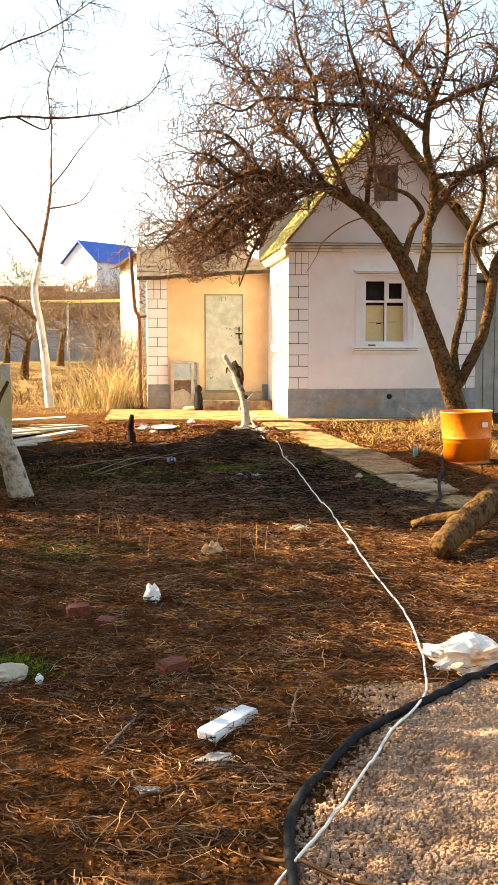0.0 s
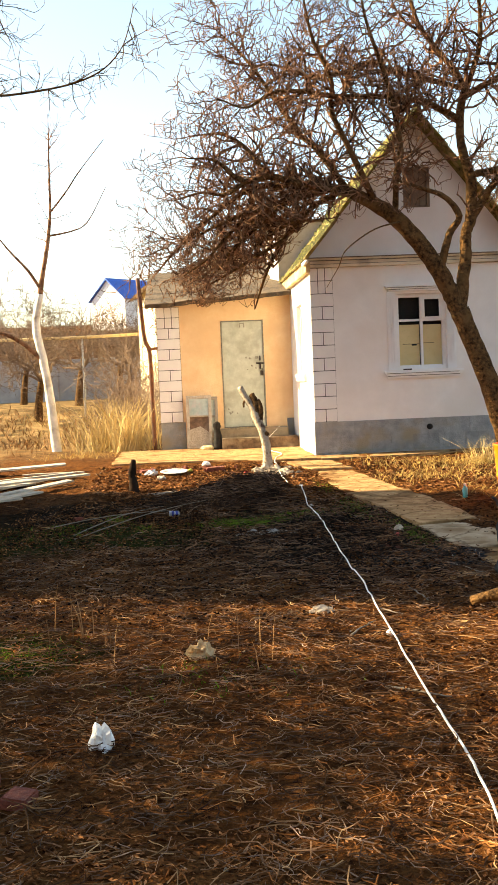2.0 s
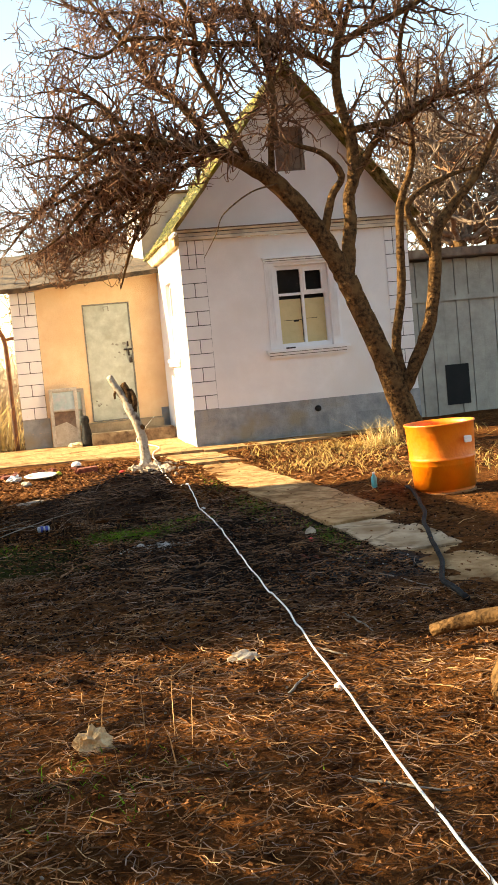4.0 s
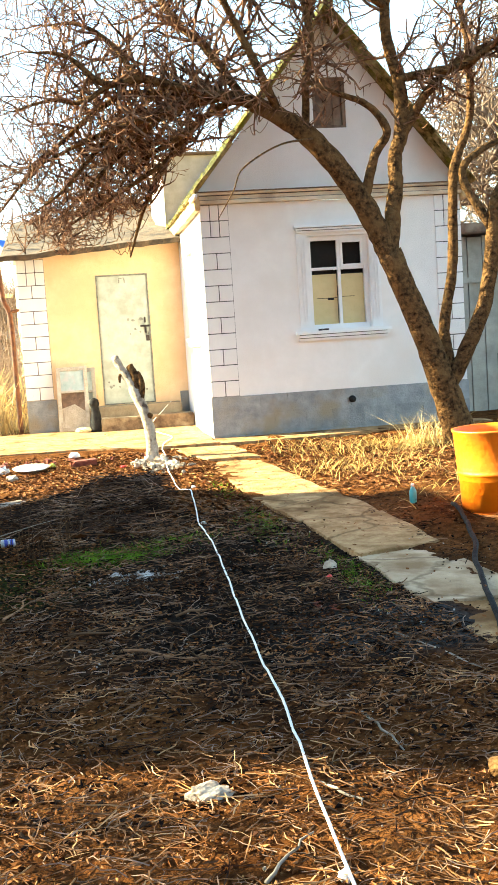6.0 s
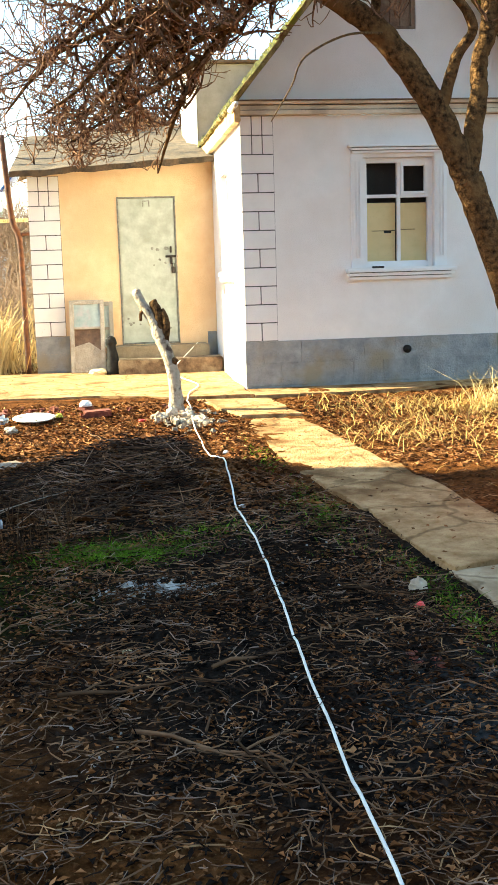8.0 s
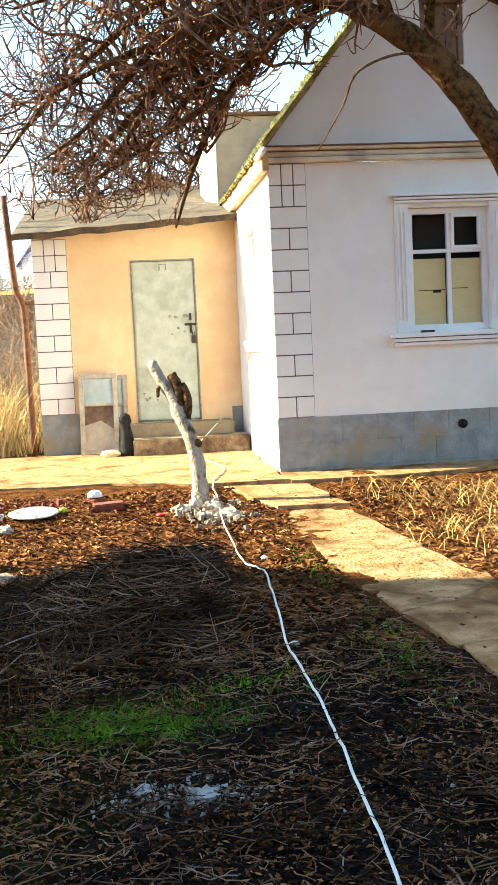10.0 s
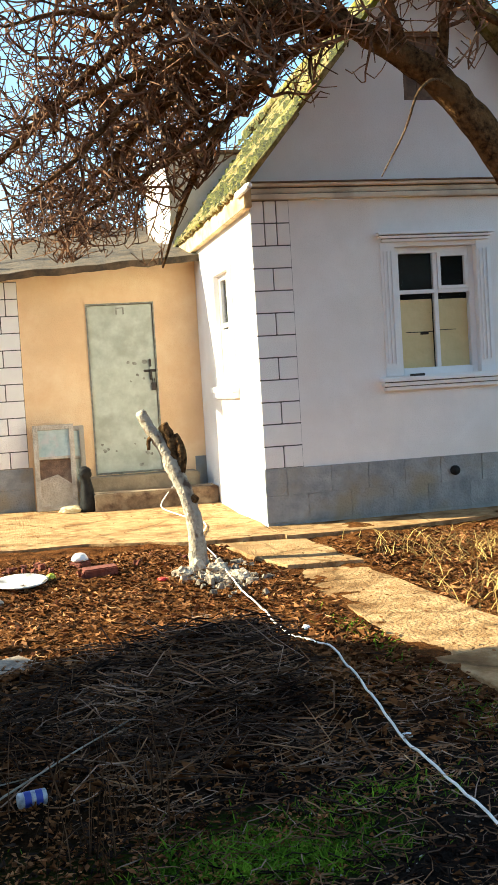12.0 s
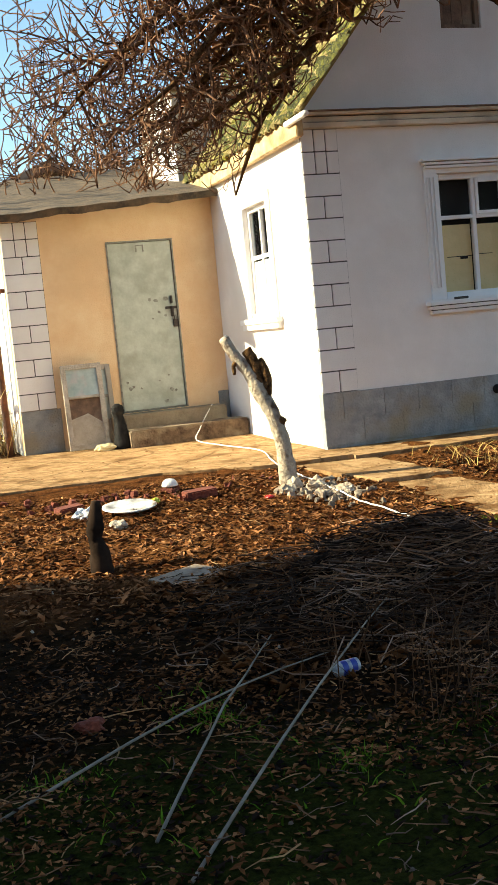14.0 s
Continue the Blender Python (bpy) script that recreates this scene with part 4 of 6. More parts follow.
SPEC = [
    [(1.77, TY, 1.95, 0.120), (1.60, TY, 2.36, 0.120), (1.33, TY - 0.05, 2.79, 0.120), (0.94, TY - 0.1, 3.24, 0.106), (0.62, TY - 0.1, 3.46, 0.096), (0.34, TY - 0.12, 3.60, 0.078), (0.10, TY - 0.15, 3.68, 0.055)],
    [(1.77, TY, 1.95, 0.09), (1.83, TY + 0.03, 2.44, 0.085), (1.89, TY + 0.06, 2.75, 0.08), (1.91, TY + 0.1, 3.05, 0.075), (1.99, TY + 0.1, 3.3, 0.078), (2.0, TY + 0.12, 3.78, 0.070), (1.88, TY + 0.1, 4.25, 0.062), (1.88, TY + 0.1, 4.7, 0.055), (1.95, TY + 0.1, 5.0, 0.046)],
    [(1.99, TY + 0.1, 3.25, 0.06), (2.27, TY, 3.68, 0.05), (2.68, TY - 0.1, 4.02, 0.04), (3.33, TY - 0.2, 4.25, 0.028), (3.9, TY - 0.3, 4.6, 0.015)],
    [(1.50, TY - 0.03, 2.55, 0.06), (1.62, TY - 0.12, 3.02, 0.05), (1.74, TY - 0.2, 3.25, 0.045), (1.52, TY - 0.3, 3.50, 0.035), (1.14, TY - 0.4, 3.62, 0.025), (0.85, TY - 0.5, 3.7, 0.012)],
    [(2.42, TY + 0.02, 0.62, 0.07), (2.37, TY + 0.12, 1.15, 0.062), (2.52, TY + 0.2, 1.8, 0.055), (2.58, TY + 0.25, 2.5, 0.055), (2.64, TY + 0.3, 2.95, 0.050), (2.88, TY + 0.4, 3.51, 0.042), (2.88, TY + 0.4, 4.28, 0.036), (2.78, TY + 0.3, 4.75, 0.03), (2.88, TY + 0.2, 5.28, 0.024), (3.26, TY + 0.1, 5.98, 0.016), (3.46, TY, 6.46, 0.008)],
    [(2.36, TY, 0.55, 0.09), (2.58, TY - 0.06, 0.98, 0.085), (2.77, TY - 0.1, 1.44, 0.08), (2.88, TY - 0.1, 2.03, 0.08), (2.93, TY - 0.12, 2.5, 0.075), (3.14, TY - 0.15, 2.80, 0.065), (3.57, TY - 0.2, 3.31, 0.05), (3.9, TY - 0.3, 4.0, 0.035), (4.2, TY - 0.4, 4.9, 0.015)],
    [(2.88, TY - 0.1, 2.2, 0.05), (2.62, TY, 2.75, 0.045), (2.75, TY + 0.05, 3.0, 0.04), (3.3, TY + 0.3, 3.25, 0.03), (3.9, TY + 0.5, 3.4, 0.015)],
    [(1.95, -2.0, 4.99, 0.040), (1.83, -1.95, 5.3, 0.036), (1.64, -1.9, 5.55, 0.033), (1.46, -1.8, 5.88, 0.028), (1.31, -1.7, 6.26, 0.022), (1.19, -1.6, 6.86, 0.010)],
    [(1.98, -2.0, 4.99, 0.034), (2.08, -2.05, 5.23, 0.031), (2.15, -2.1, 5.54, 0.028), (2.1, -2.2, 5.95, 0.023), (2.05, -2.3, 6.34, 0.017), (1.99, -2.3, 6.78, 0.008)],
    [(1.96, -2.0, 4.92, 0.042), (2.35, -2.1, 5.09, 0.036), (2.71, -2.2, 5.21, 0.032), (2.99, -2.3, 5.37, 0.026), (3.25, -2.4, 5.77, 0.018), (3.4, -2.5, 6.23, 0.008)],
    [(1.90, -2.0, 4.58, 0.040), (1.5, -2.2, 4.72, 0.036), (1.08, -2.4, 4.78, 0.034), (0.63, -2.5, 4.79, 0.031), (0.03, -2.7, 4.81, 0.028), (-0.33, -2.8, 4.81, 0.025), (-0.71, -2.8, 4.81, 0.021), (-1.10, -2.9, 4.62, 0.014), (-1.45, -2.9, 4.72, 0.007)],
    [(1.94, -2.0, 5.0, 0.034), (1.45, -1.9, 5.15, 0.032), (1.03, -1.8, 5.34, 0.030), (0.76, -1.7, 5.49, 0.026), (0.38, -1.6, 5.38, 0.023), (-0.14, -1.5, 5.36, 0.019), (-0.58, -1.5, 5.49, 0.015), (-0.95, -1.4, 5.49, 0.011), (-1.31, -1.4, 5.66, 0.007)],
    [(0.65, -2.2, 3.45, 0.044), (0.43, -2.4, 3.87, 0.038), (0.22, -2.5, 4.21, 0.034), (0.06, -2.6, 4.61, 0.030), (-0.01, -2.6, 5.03, 0.025), (-0.2, -2.7, 5.49, 0.019), (-0.31, -2.8, 5.94, 0.013), (-0.34, -2.8, 6.41, 0.007)],
    [(0.28, TY - 0.12, 3.62, 0.048), (-0.07, -2.0, 4.2, 0.040), (-0.28, -1.8, 4.51, 0.035), (-0.49, -1.6, 4.83, 0.030), (-0.81, -1.4, 5.42, 0.022), (-1.07, -1.2, 5.79, 0.015), (-1.38, -1.1, 6.18, 0.007)],
    [(0.30, TY - 0.13, 3.61, 0.055), (-0.01, -2.3, 3.66, 0.048), (-0.37, -2.35, 3.71, 0.042), (-0.79, -2.4, 3.8, 0.036), (-1.15, -2.5, 3.77, 0.029), (-1.50, -2.6, 4.00, 0.018), (-1.85, -2.7, 4.03, 0.008)],
    [(0.05, -2.25, 3.66, 0.040), (-0.5, -2.12, 3.57, 0.035), (-1.01, -2, 3.47, 0.029), (-1.44, -1.88, 3.29, 0.021), (-1.95, -1.72, 3.09, 0.010)],
    [(0.14, -2.25, 3.62, 0.040), (-0.23, -1.9, 3.42, 0.033), (-0.54, -1.5, 3.13, 0.028), (-0.73, -1.1, 2.74, 0.021), (-0.93, -0.85, 2.21, 0.008)],
    [(0.90, -2.2, 3.27, 0.040), (0.92, -2.4, 3.8, 0.036), (0.92, -2.5, 4.11, 0.034), (0.85, -2.6, 4.65, 0.029), (0.68, -2.7, 5.04, 0.025), (0.46, -2.8, 5.64, 0.017), (0.37, -2.9, 6.22, 0.008)],
    [(1.97, -2.0, 3.84, 0.046), (2.34, -2.2, 3.85, 0.040), (2.58, -2.4, 3.87, 0.036), (2.9, -2.6, 4.03, 0.029), (3.12, -2.8, 4.04, 0.022), (3.49, -3.0, 4.12, 0.010)],
    [(-1.08, -2.5, 3.77, 0.026), (-1.38, -2.5, 3.59, 0.022), (-1.70, -2.4, 3.60, 0.016), (-2.05, -2.4, 3.55, 0.008)],
    [(-0.79, -2.4, 3.8, 0.028), (-1.02, -2.12, 4.21, 0.024), (-1.36, -2, 4.46, 0.019), (-1.71, -1.88, 4.5, 0.008)],
    [(0.3, -2.2, 3.62, 0.045), (-0.16, -1.96, 3.76, 0.040), (-0.6, -1.64, 3.61, 0.033), (-1, -1.4, 3.32, 0.027), (-1.29, -1.04, 2.98, 0.020), (-1.56, -0.72, 2.71, 0.010)],
    [(-0.35, -2.3, 3.71, 0.034), (-0.99, -1.88, 3.74, 0.029), (-1.58, -1.6, 3.42, 0.024), (-2.03, -1.28, 3.07, 0.017), (-2.33, -1.04, 2.76, 0.008)],
    [(-0.5, -2.12, 3.57, 0.032), (-0.95, -1.84, 3.25, 0.026), (-1.35, -1.56, 2.9, 0.020), (-1.72, -1.24, 2.62, 0.010)],
    [(-1.01, -2, 3.47, 0.026), (-1.32, -1.92, 3.12, 0.021), (-1.66, -1.84, 2.84, 0.015), (-1.95, -1.8, 2.64, 0.008)],
    [(-0.26, -2.08, 3.38, 0.030), (-0.68, -1.72, 3.24, 0.025), (-0.92, -1.32, 3.08, 0.019), (-1.04, -0.96, 2.92, 0.010)],
    [(-0.16, -1.96, 3.76, 0.034), (-0.53, -1.52, 3.85, 0.028), (-0.77, -1.08, 3.73, 0.020), (-0.98, -0.6, 3.45, 0.010)],
    [(-0.59, -1.92, 3.06, 0.024), (-1.01, -1.68, 2.83, 0.019), (-1.4, -1.4, 2.6, 0.014), (-1.77, -1.12, 2.47, 0.008)],
    [(0.98, TY - 0.12, 3.22, 0.013), (0.42, -3.25, 2.99, 0.009), (-0.10, -4.25, 2.64, 0.007), (-0.22, -4.35, 2.43, 0.005), (-0.37, -4.4, 2.2, 0.003)],
]
crown = Tubes()


def crown_floor(p):
    """The lowest hang of the twigs, shaped to fit the camera's view: down over the porch, clear of the roof edge and
    the window.
    """
    lim = -1.1 + 0.75 * min(1.0, max(0.0, p.y + 1.0))
    return 2.30 if p.x < lim else 2.30 + 1.3 * min(0.8, p.x - lim)


def crooked(tubes, p, d, length, r, level, rng, step=0.085, spurs=0.75):
    """An old fruit tree's twig: short straight runs that turn at knobby joints, with stiff side spurs."""
    pts, rad = [Vector(p)], [r]
    d = Vector(d).normalized()
    n = max(2, round(length / step))
    kids = []
    for i in range(n):
        turn = d.orthogonal().normalized()
        turn.rotate(Matrix.Rotation(rng.uniform(0, 6.283), 3, d))
        d = (d + turn * (rng.uniform(0.12, 0.45) if level else rng.uniform(0.04, 0.28)) + Vector((0, 0, 0.05))).normalized()
        low = crown_floor(pts[-1])
        if pts[-1].z < low:
            if pts[-1].z < low - 0.22:
                break
            d = Vector((d.x, d.y, abs(d.z) + 0.2)).normalized()
        pts.append(pts[-1] + d * length / n * rng.uniform(0.75, 1.25))
        rad.append(max(r * (1 - 0.55 * (i + 1) / n), 0.0042))
        if level and rng.random() < spurs:
            side = d.orthogonal().normalized()
            side.rotate(Matrix.Rotation(rng.uniform(0, 6.283), 3, d))
            kids.append((pts[-1], d * rng.uniform(0.1, 0.7) + side, rad[-1]))
    tubes.add(pts, rad, 5 if r > 0.014 else 4 if r > 0.008 else 3, False, 0.12, rng)
    for q, nd, k in kids:
        crooked(tubes, q, nd, length * rng.uniform(0.32, 0.62), max(k * 0.76, 0.0056), level - 1, rng, step * 0.85, spurs)


for n_limb, ctrl in enumerate(SPEC):
    t = Tubes()
    rough = [(c[0] + rt.gauss(0, 0.022), c[1] + rt.gauss(0, 0.02), c[2] + rt.gauss(0, 0.022), c[3] * 1.15) if 6 < n_limb < len(SPEC) - 1 and 0 < i < len(ctrl) - 1 else c for i, c in enumerate(ctrl)]
    pts = limb(t, rough, 9, 6, 0.10, rt)
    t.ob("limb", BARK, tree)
    if n_limb == len(SPEC) - 1:
        for i in (7, 10, 11, 12, 13, 16, 19):
            crooked(crown, pts[i][:3], (rt.gauss(0, 1), rt.gauss(0, 1), rt.gauss(0, 1)), rt.uniform(0.12, 0.3), 0.005, 1, rt, 0.06, 0.4)
        continue
    for i in range(len(pts) // 3 if n_limb < 7 else 4, len(pts)):
        p, q = Vector(pts[i][:3]), Vector(pts[max(i - 1, 0)][:3])
        if p.z < crown_floor(p) - 0.1 or p.z < 2.9 and p.x > -0.6:
            continue
        run = (p - q).length
        axis = (p - q).normalized() if run > 0 else Vector((0, 0, 1))
        want = run / 0.058 * (0.36 if n_limb < 7 else 1.05 if p.x > 0.6 else 0.8 if p.z < 4.1 else 1.05)
        if n_limb < 7 and p.x > 0.3 and p.z < 3.7:
            want *= 0.3
        for k in range(int(want + rt.random())):
            side = axis.orthogonal()
            side.rotate(Matrix.Rotation(rt.uniform(0, 6.283), 3, axis))
            at = p - axis * run * rt.random()
            crooked(crown, at, axis * rt.uniform(0.1, 0.8) + side, rt.uniform(0.30, 0.85), min(0.019, max(0.0105, pts[i][3] * 0.6)), 2 if rt.random() < 0.72 else 1, rt)
    crooked(crown, pts[-1][:3], Vector(pts[-1][:3]) - Vector(pts[-2][:3]), 0.5, max(0.006, pts[-1][3]), 2, rt)
tagged(crown.ob("crown", TWIG, tree, "dense bare dark brown twigs with stiff spurs", False), kind="stuff")

# ---- pruned stump beside the path ----
def pruned_stump():
    s = empty("stump", "pruned young tree trunk with peeling pale bark and cut forks", "stump")
    r = random.Random(4)
    t = Tubes()
    limb(t, [(-0.86, -1.32, -0.2, 0.094), (-0.87, -1.31, 0.0, 0.075), (-0.88, -1.28, 0.25, 0.062), (-0.93, -1.24, 0.48, 0.059), (-1.00, -1.18, 0.66, 0.065), (-1.04, -1.14, 0.78, 0.053), (-1.14, -1.08, 0.95, 0.045), (-1.20, -1.04, 1.08, 0.043)], 10, 6, 0.09, r)
    t.ob("trunk", STUMPB, s)
    t = Tubes()
    limb(t, [(-0.99, -1.18, 0.62, 0.053), (-0.99, -1.16, 0.74, 0.053), (-1.01, -1.13, 0.90, 0.045), (-1.05, -1.10, 0.98, 0.043)], 9, 5, 0.09, r)
    limb(t, [(-0.96, -1.20, 0.56, 0.046), (-0.93, -1.20, 0.72, 0.038), (-0.94, -1.17, 0.84, 0.034), (-0.97, -1.15, 0.90, 0.030)], 8, 5, 0.1, r)
    t.ob("fork", BARK, s, "dark cut fork")
    t = Tubes()
    limb(t, [(-1.10, -1.09, 0.88, 0.025), (-1.16, -1.11, 0.88, 0.020), (-1.17, -1.13, 0.80, 0.013)], 6, 4, 0.05, r)
    t.ob("stub", BARK, s)
    t = Tubes()
    limb(t, [(-0.89, -1.27, 0.38, 0.037), (-0.86, -1.30, 0.43, 0.033)], 7, 3, 0.05, r)
    t.ob("stub", BARK, s)
    t = Tubes()
    limb(t, [(-1.187, -1.05, 1.055, 0.036), (-1.207, -1.035, 1.092, 0.039)], 9, 2, 0.03, r)
    t.ob("cut_face", WOOD, s, "pale sawn end")
    return s


pruned_stump()

# ---- unseen walls ----
# added behind the camera to keep bright sky out of the panes
wall_s = part("reflection_wall_south", box(-9, 12, -30.3, -30, -0.8, 8.5), RUST)
tagged(wall_s, "unseen plain wall added to darken reflections in the panes", "wall", kind="structure")
# added out of view to block the sun and shade the yard
wall_w = part("shade_wall_west", box(-8.8, -8.5, -7.3, -1.55, -0.6, 5.75), WHITE)
tagged(wall_w, "unseen plain wall added to cast shade over the yard", "wall", kind="structure")


# ---- far background ----
def fruit_tree(at, h, seed, bark, twig, label, lean=0.0, group="", dens=8):
    r = random.Random(seed)
    e = empty("tree", label, "tree", group, at=at)
    t = Tubes()
    limb(t, [(0, 0, -0.3, 0.05 * h), (lean * 0.2, 0, 0.15 * h, 0.035 * h), (lean * 0.5, 0.05, 0.35 * h, 0.026 * h)], 8, 5, 0.06, r)
    t.ob("trunk", bark, e)
    cr = Tubes()
    for k in range(dens):
        a = 6.283 * k / dens + r.uniform(-0.3, 0.3)
        grow(cr, (lean * 0.5, 0.05, 0.34 * h), (math.cos(a), math.sin(a), r.uniform(0.5, 1.4)), h * r.uniform(0.4, 0.6), 0.012 * h, 3, r, 0.18, 0.04, (4, 4, 5), 0.0, None, 0.0028 * h)
    tagged(cr.ob("crown", twig, e), kind="stuff")
    return e


for x, y, h, s in ((-5.95, 13.2, 3.1, 31), (-5.3, 18.5, 3.2, 32), (-4.2, 22, 3.4, 33), (-8.6, 17, 3.6, 34), (-3.7, 17.5, 2.6, 35), (-7.4, 21, 3.2, 36)):
    fruit_tree((x, y, ground_z(x, y)), h, s, BARK, FARTWIG, "bare pinkish-brown orchard tree on dry ground", 0.3, "orchard trees")

for x, y, h, s in ((-0.7, 7.0, 4.5, 47), (0.5, 8.4, 5.4, 48)):
    fruit_tree((x, y, ground_z(x, y)), h, s, BARK, TWIG, "dense bare brown tree behind the porch", 0.2, "trees behind the porch", 10)
for x, y, h, s in ((16.5, 30, 13, 41), (19.5, 33, 14, 42), (9.0, 24, 8, 43), (3.5, 24, 7.0, 46)):
    fruit_tree((x, y, ground_z(x, y)), h, s, BARK, FARTWIG, "tall bare tree behind the house", 0.2, "trees behind the house", 11)


def thicket(name, x0, x1, y0, y1, h, n, seed, material, label):
    r = random.Random(seed)
    t = Tubes()
    for k in range(n):
        x, y = r.uniform(x0, x1), r.uniform(y0, y1)
        grow(t, (x, y, ground_z(x, y) - 0.05), (r.gauss(0, 0.4), r.gauss(0, 0.4), 1), h * r.uniform(0.5, 1.1), 0.011 * h, 2, r, 0.15, 0.03, (5, 6), 0.0, None, 0.006)
    return tagged(t.ob(name, material, None, "", False), label, "bushes", kind="stuff")


thicket("bushes", -16, -2.8, 27, 36, 1.7, 80, 51, FARTWIG, "bare brown thicket along the far fence")
thicket("bushes", -40, 8, 60, 75, 4.5, 170, 52, FARTWIG, "distant bare woods")
thicket("bushes", -3.3, -2.55, 5.0, 9.5, 1.9, 40, 53, FARTWIG, "bare shrubs beside the porch")


def cottage(name, at, w, d, h, rise, wall_m, roof_m, label, windows, along_x=True):
    e = empty(name, label, "house", at=at)
    part("wall", boxes((-w / 2, w / 2, 0, d, -0.5, h)), wall_m, e)
    bm = bmesh.new()
    o = 0.3
    prof = [(-o, h - 0.15), (d / 2, h + rise), (d + o, h - 0.15), (d / 2, h + rise - 0.2)] if along_x else [(-w / 2 - o, h - 0.15), (0, h + rise), (w / 2 + o, h - 0.15), (0, h + rise - 0.2)]
    mk = (lambda q, s: ((-w / 2 - o, w / 2 + o)[s], q[0], q[1])) if along_x else (lambda q, s: (q[0], (-o, d + o)[s], q[1]))
    a, b = ([bm.verts.new(mk(q, s)) for q in prof] for s in (0, 1))
    for k in range(4):
        bm.faces.new([a[k], a[(k + 1) % 4], b[(k + 1) % 4], b[k]])
    for r in (a, b):
        bm.faces.new(r[:2] + r[3:])
        bm.faces.new(r[1:])
    part("roof", bm, roof_m, e)
    for y in (0, d - 0.2):
        bm = bmesh.new()
        f = bm.faces.new([bm.verts.new(v) for v in ((-w / 2, y, h - 0.01), (w / 2, y, h - 0.01), (0, y, h + rise - 0.21))])
        g = bmesh.ops.extrude_face_region(bm, geom=[f])
        bmesh.ops.translate(bm, verts=[v for v in g["geom"] if isinstance(v, bmesh.types.BMVert)], vec=(0, 0.2, 0))
        part("gable", bm, wall_m, e)
    for x, z in windows:
        wd = part("window", box(x - 0.45, x + 0.45, -0.02, 0.05, z - 0.6, z + 0.6), TRIM, e)
        part("pane", box(x - 0.38, x + 0.38, -0.03, -0.021, z - 0.53, z + 0.53), DARK, wd)
    return e


cottage("house", (-0.55, 12.0, 0.0), 4.1, 5.0, 3.85, 0.85, CREAMW, RUST, "cream rendered two-storey house behind the porch", [], False).rotation_euler = (0, 0, radians(7))
cottage("house", (-9.0, 100.0, ground_z(-9, 100)), 5.0, 7.5, 3.2, 2.3, TRIM, BLUEROOF, "distant white house with a bright blue roof", [], False).rotation_euler = (0, 0, radians(-42))

fence = empty("fence", "grey panel fence at the end of the orchard", "fence")
for i in range(14):
    x = -20 + 1.35 * i
    part("panel", box(x, x + 1.3, 24.0, 24.05, 0.5, 2.2 + 0.1 * rng.random(), 0.01), FENCE, fence)
    part("post", box(x - 0.06, x - 0.01, 23.95, 24.06, 0.4, 2.45), FENCE, fence)

gp = empty("gas_pipe", "yellow painted overhead gas pipe on thin posts", "pipe")
Tubes().add([(-14, 14, 2.60), (-9, 14, 2.58), (-5, 14, 2.56), (-3.12, 14, 2.60)], [0.045] * 4, 8).ob("pipe", YPIPE, gp)
for x in (-12.5, -8.6, -4.7):
    Tubes().add([(x, 14, -0.1), (x, 14, 2.54)], [0.035, 0.03], 8).ob("post", FENCE, gp)

up = empty("utility_pole", "distant thin wooden utility pole", "pole", at=(-13.5, 40, 0.3))
Tubes().add([(0, 0, 0), (0, 0, 5), (-0.1, 0, 9.8)], [0.10, 0.08, 0.06], 8).ob("post", SHED, up)
part("insulator", box(-0.16, 0.10, -0.04, 0.04, 9.6, 9.72), SHED, up)

rp = empty("drain_pipe", "rust-red bent pipe standing beside the porch corner", "pipe")
Tubes().add([p[:3] for p in smooth_path([(-2.56, 3.3, -0.05), (-2.57, 3.3, 0.9), (-2.58, 3.3, 1.75), (-2.66, 3.3, 2.0), (-2.70, 3.3, 2.5), (-2.74, 3.3, 3.12)], 4)], [0.04] * 21, 8).ob("pipe", DARKRUST, rp)
Tubes().add([(-2.60, 3.3, 1.82), (-2.42, 3.28, 1.84)], [0.025, 0.025], 7).ob("bracket", DARKRUST, rp)

# shed to the right of the house
shed = empty("shed", "grey weathered board shed with sagging dark roof", "shed")
for i in range(16):
    part("board", box(3.75 + 0.22 * i, 3.75 + 0.22 * i + 0.21, 1.5 - 0.01 * (i % 3), 1.53, -0.2, 2.42 + 0.03 * rng.random()), SHED, shed)
part("back", box(3.75, 7.3, 1.55, 5.0, -0.2, 2.35), SHED, shed)
part("roof", boxes((3.6, 7.5, 1.2, 5.2, 2.46, 2.60), bevel=0.02), RUST, shed)
# black plate on the boards paints the dark of a hole
part("opening", box(4.35, 4.75, 1.47, 1.478, 0.1, 0.75), DARK, shed)
part("rail", box(3.75, 7.3, 1.44, 1.476, 1.78, 1.86), SHED, shed)

# ---- whitewashed young tree and reeds ----
yt = empty("tree", "slender tree with whitewashed trunk and bare upper stems", "tree")
r7 = random.Random(7)
t = Tubes()
limb(t, [(-4.48, 4.5, -0.25, 0.115), (-4.49, 4.5, 0.0, 0.098), (-4.58, 4.5, 1.12, 0.085), (-4.66, 4.5, 1.73, 0.080), (-4.76, 4.5, 2.4, 0.078), (-4.65, 4.5, 3.0, 0.060)], 10, 6, 0.06, r7)
t.ob("trunk", PALEBARK, yt, "whitewashed trunk")
t = Tubes()
st = limb(t, [(-4.66, 4.5, 2.95, 0.058), (-4.60, 4.5, 3.3, 0.048), (-4.49, 4.5, 3.8, 0.040), (-4.43, 4.5, 4.16, 0.034), (-4.38, 4.5, 4.6, 0.026), (-4.36, 4.5, 5.4, 0.016), (-4.33, 4.5, 6.4, 0.007)], 7, 6, 0.06, r7)
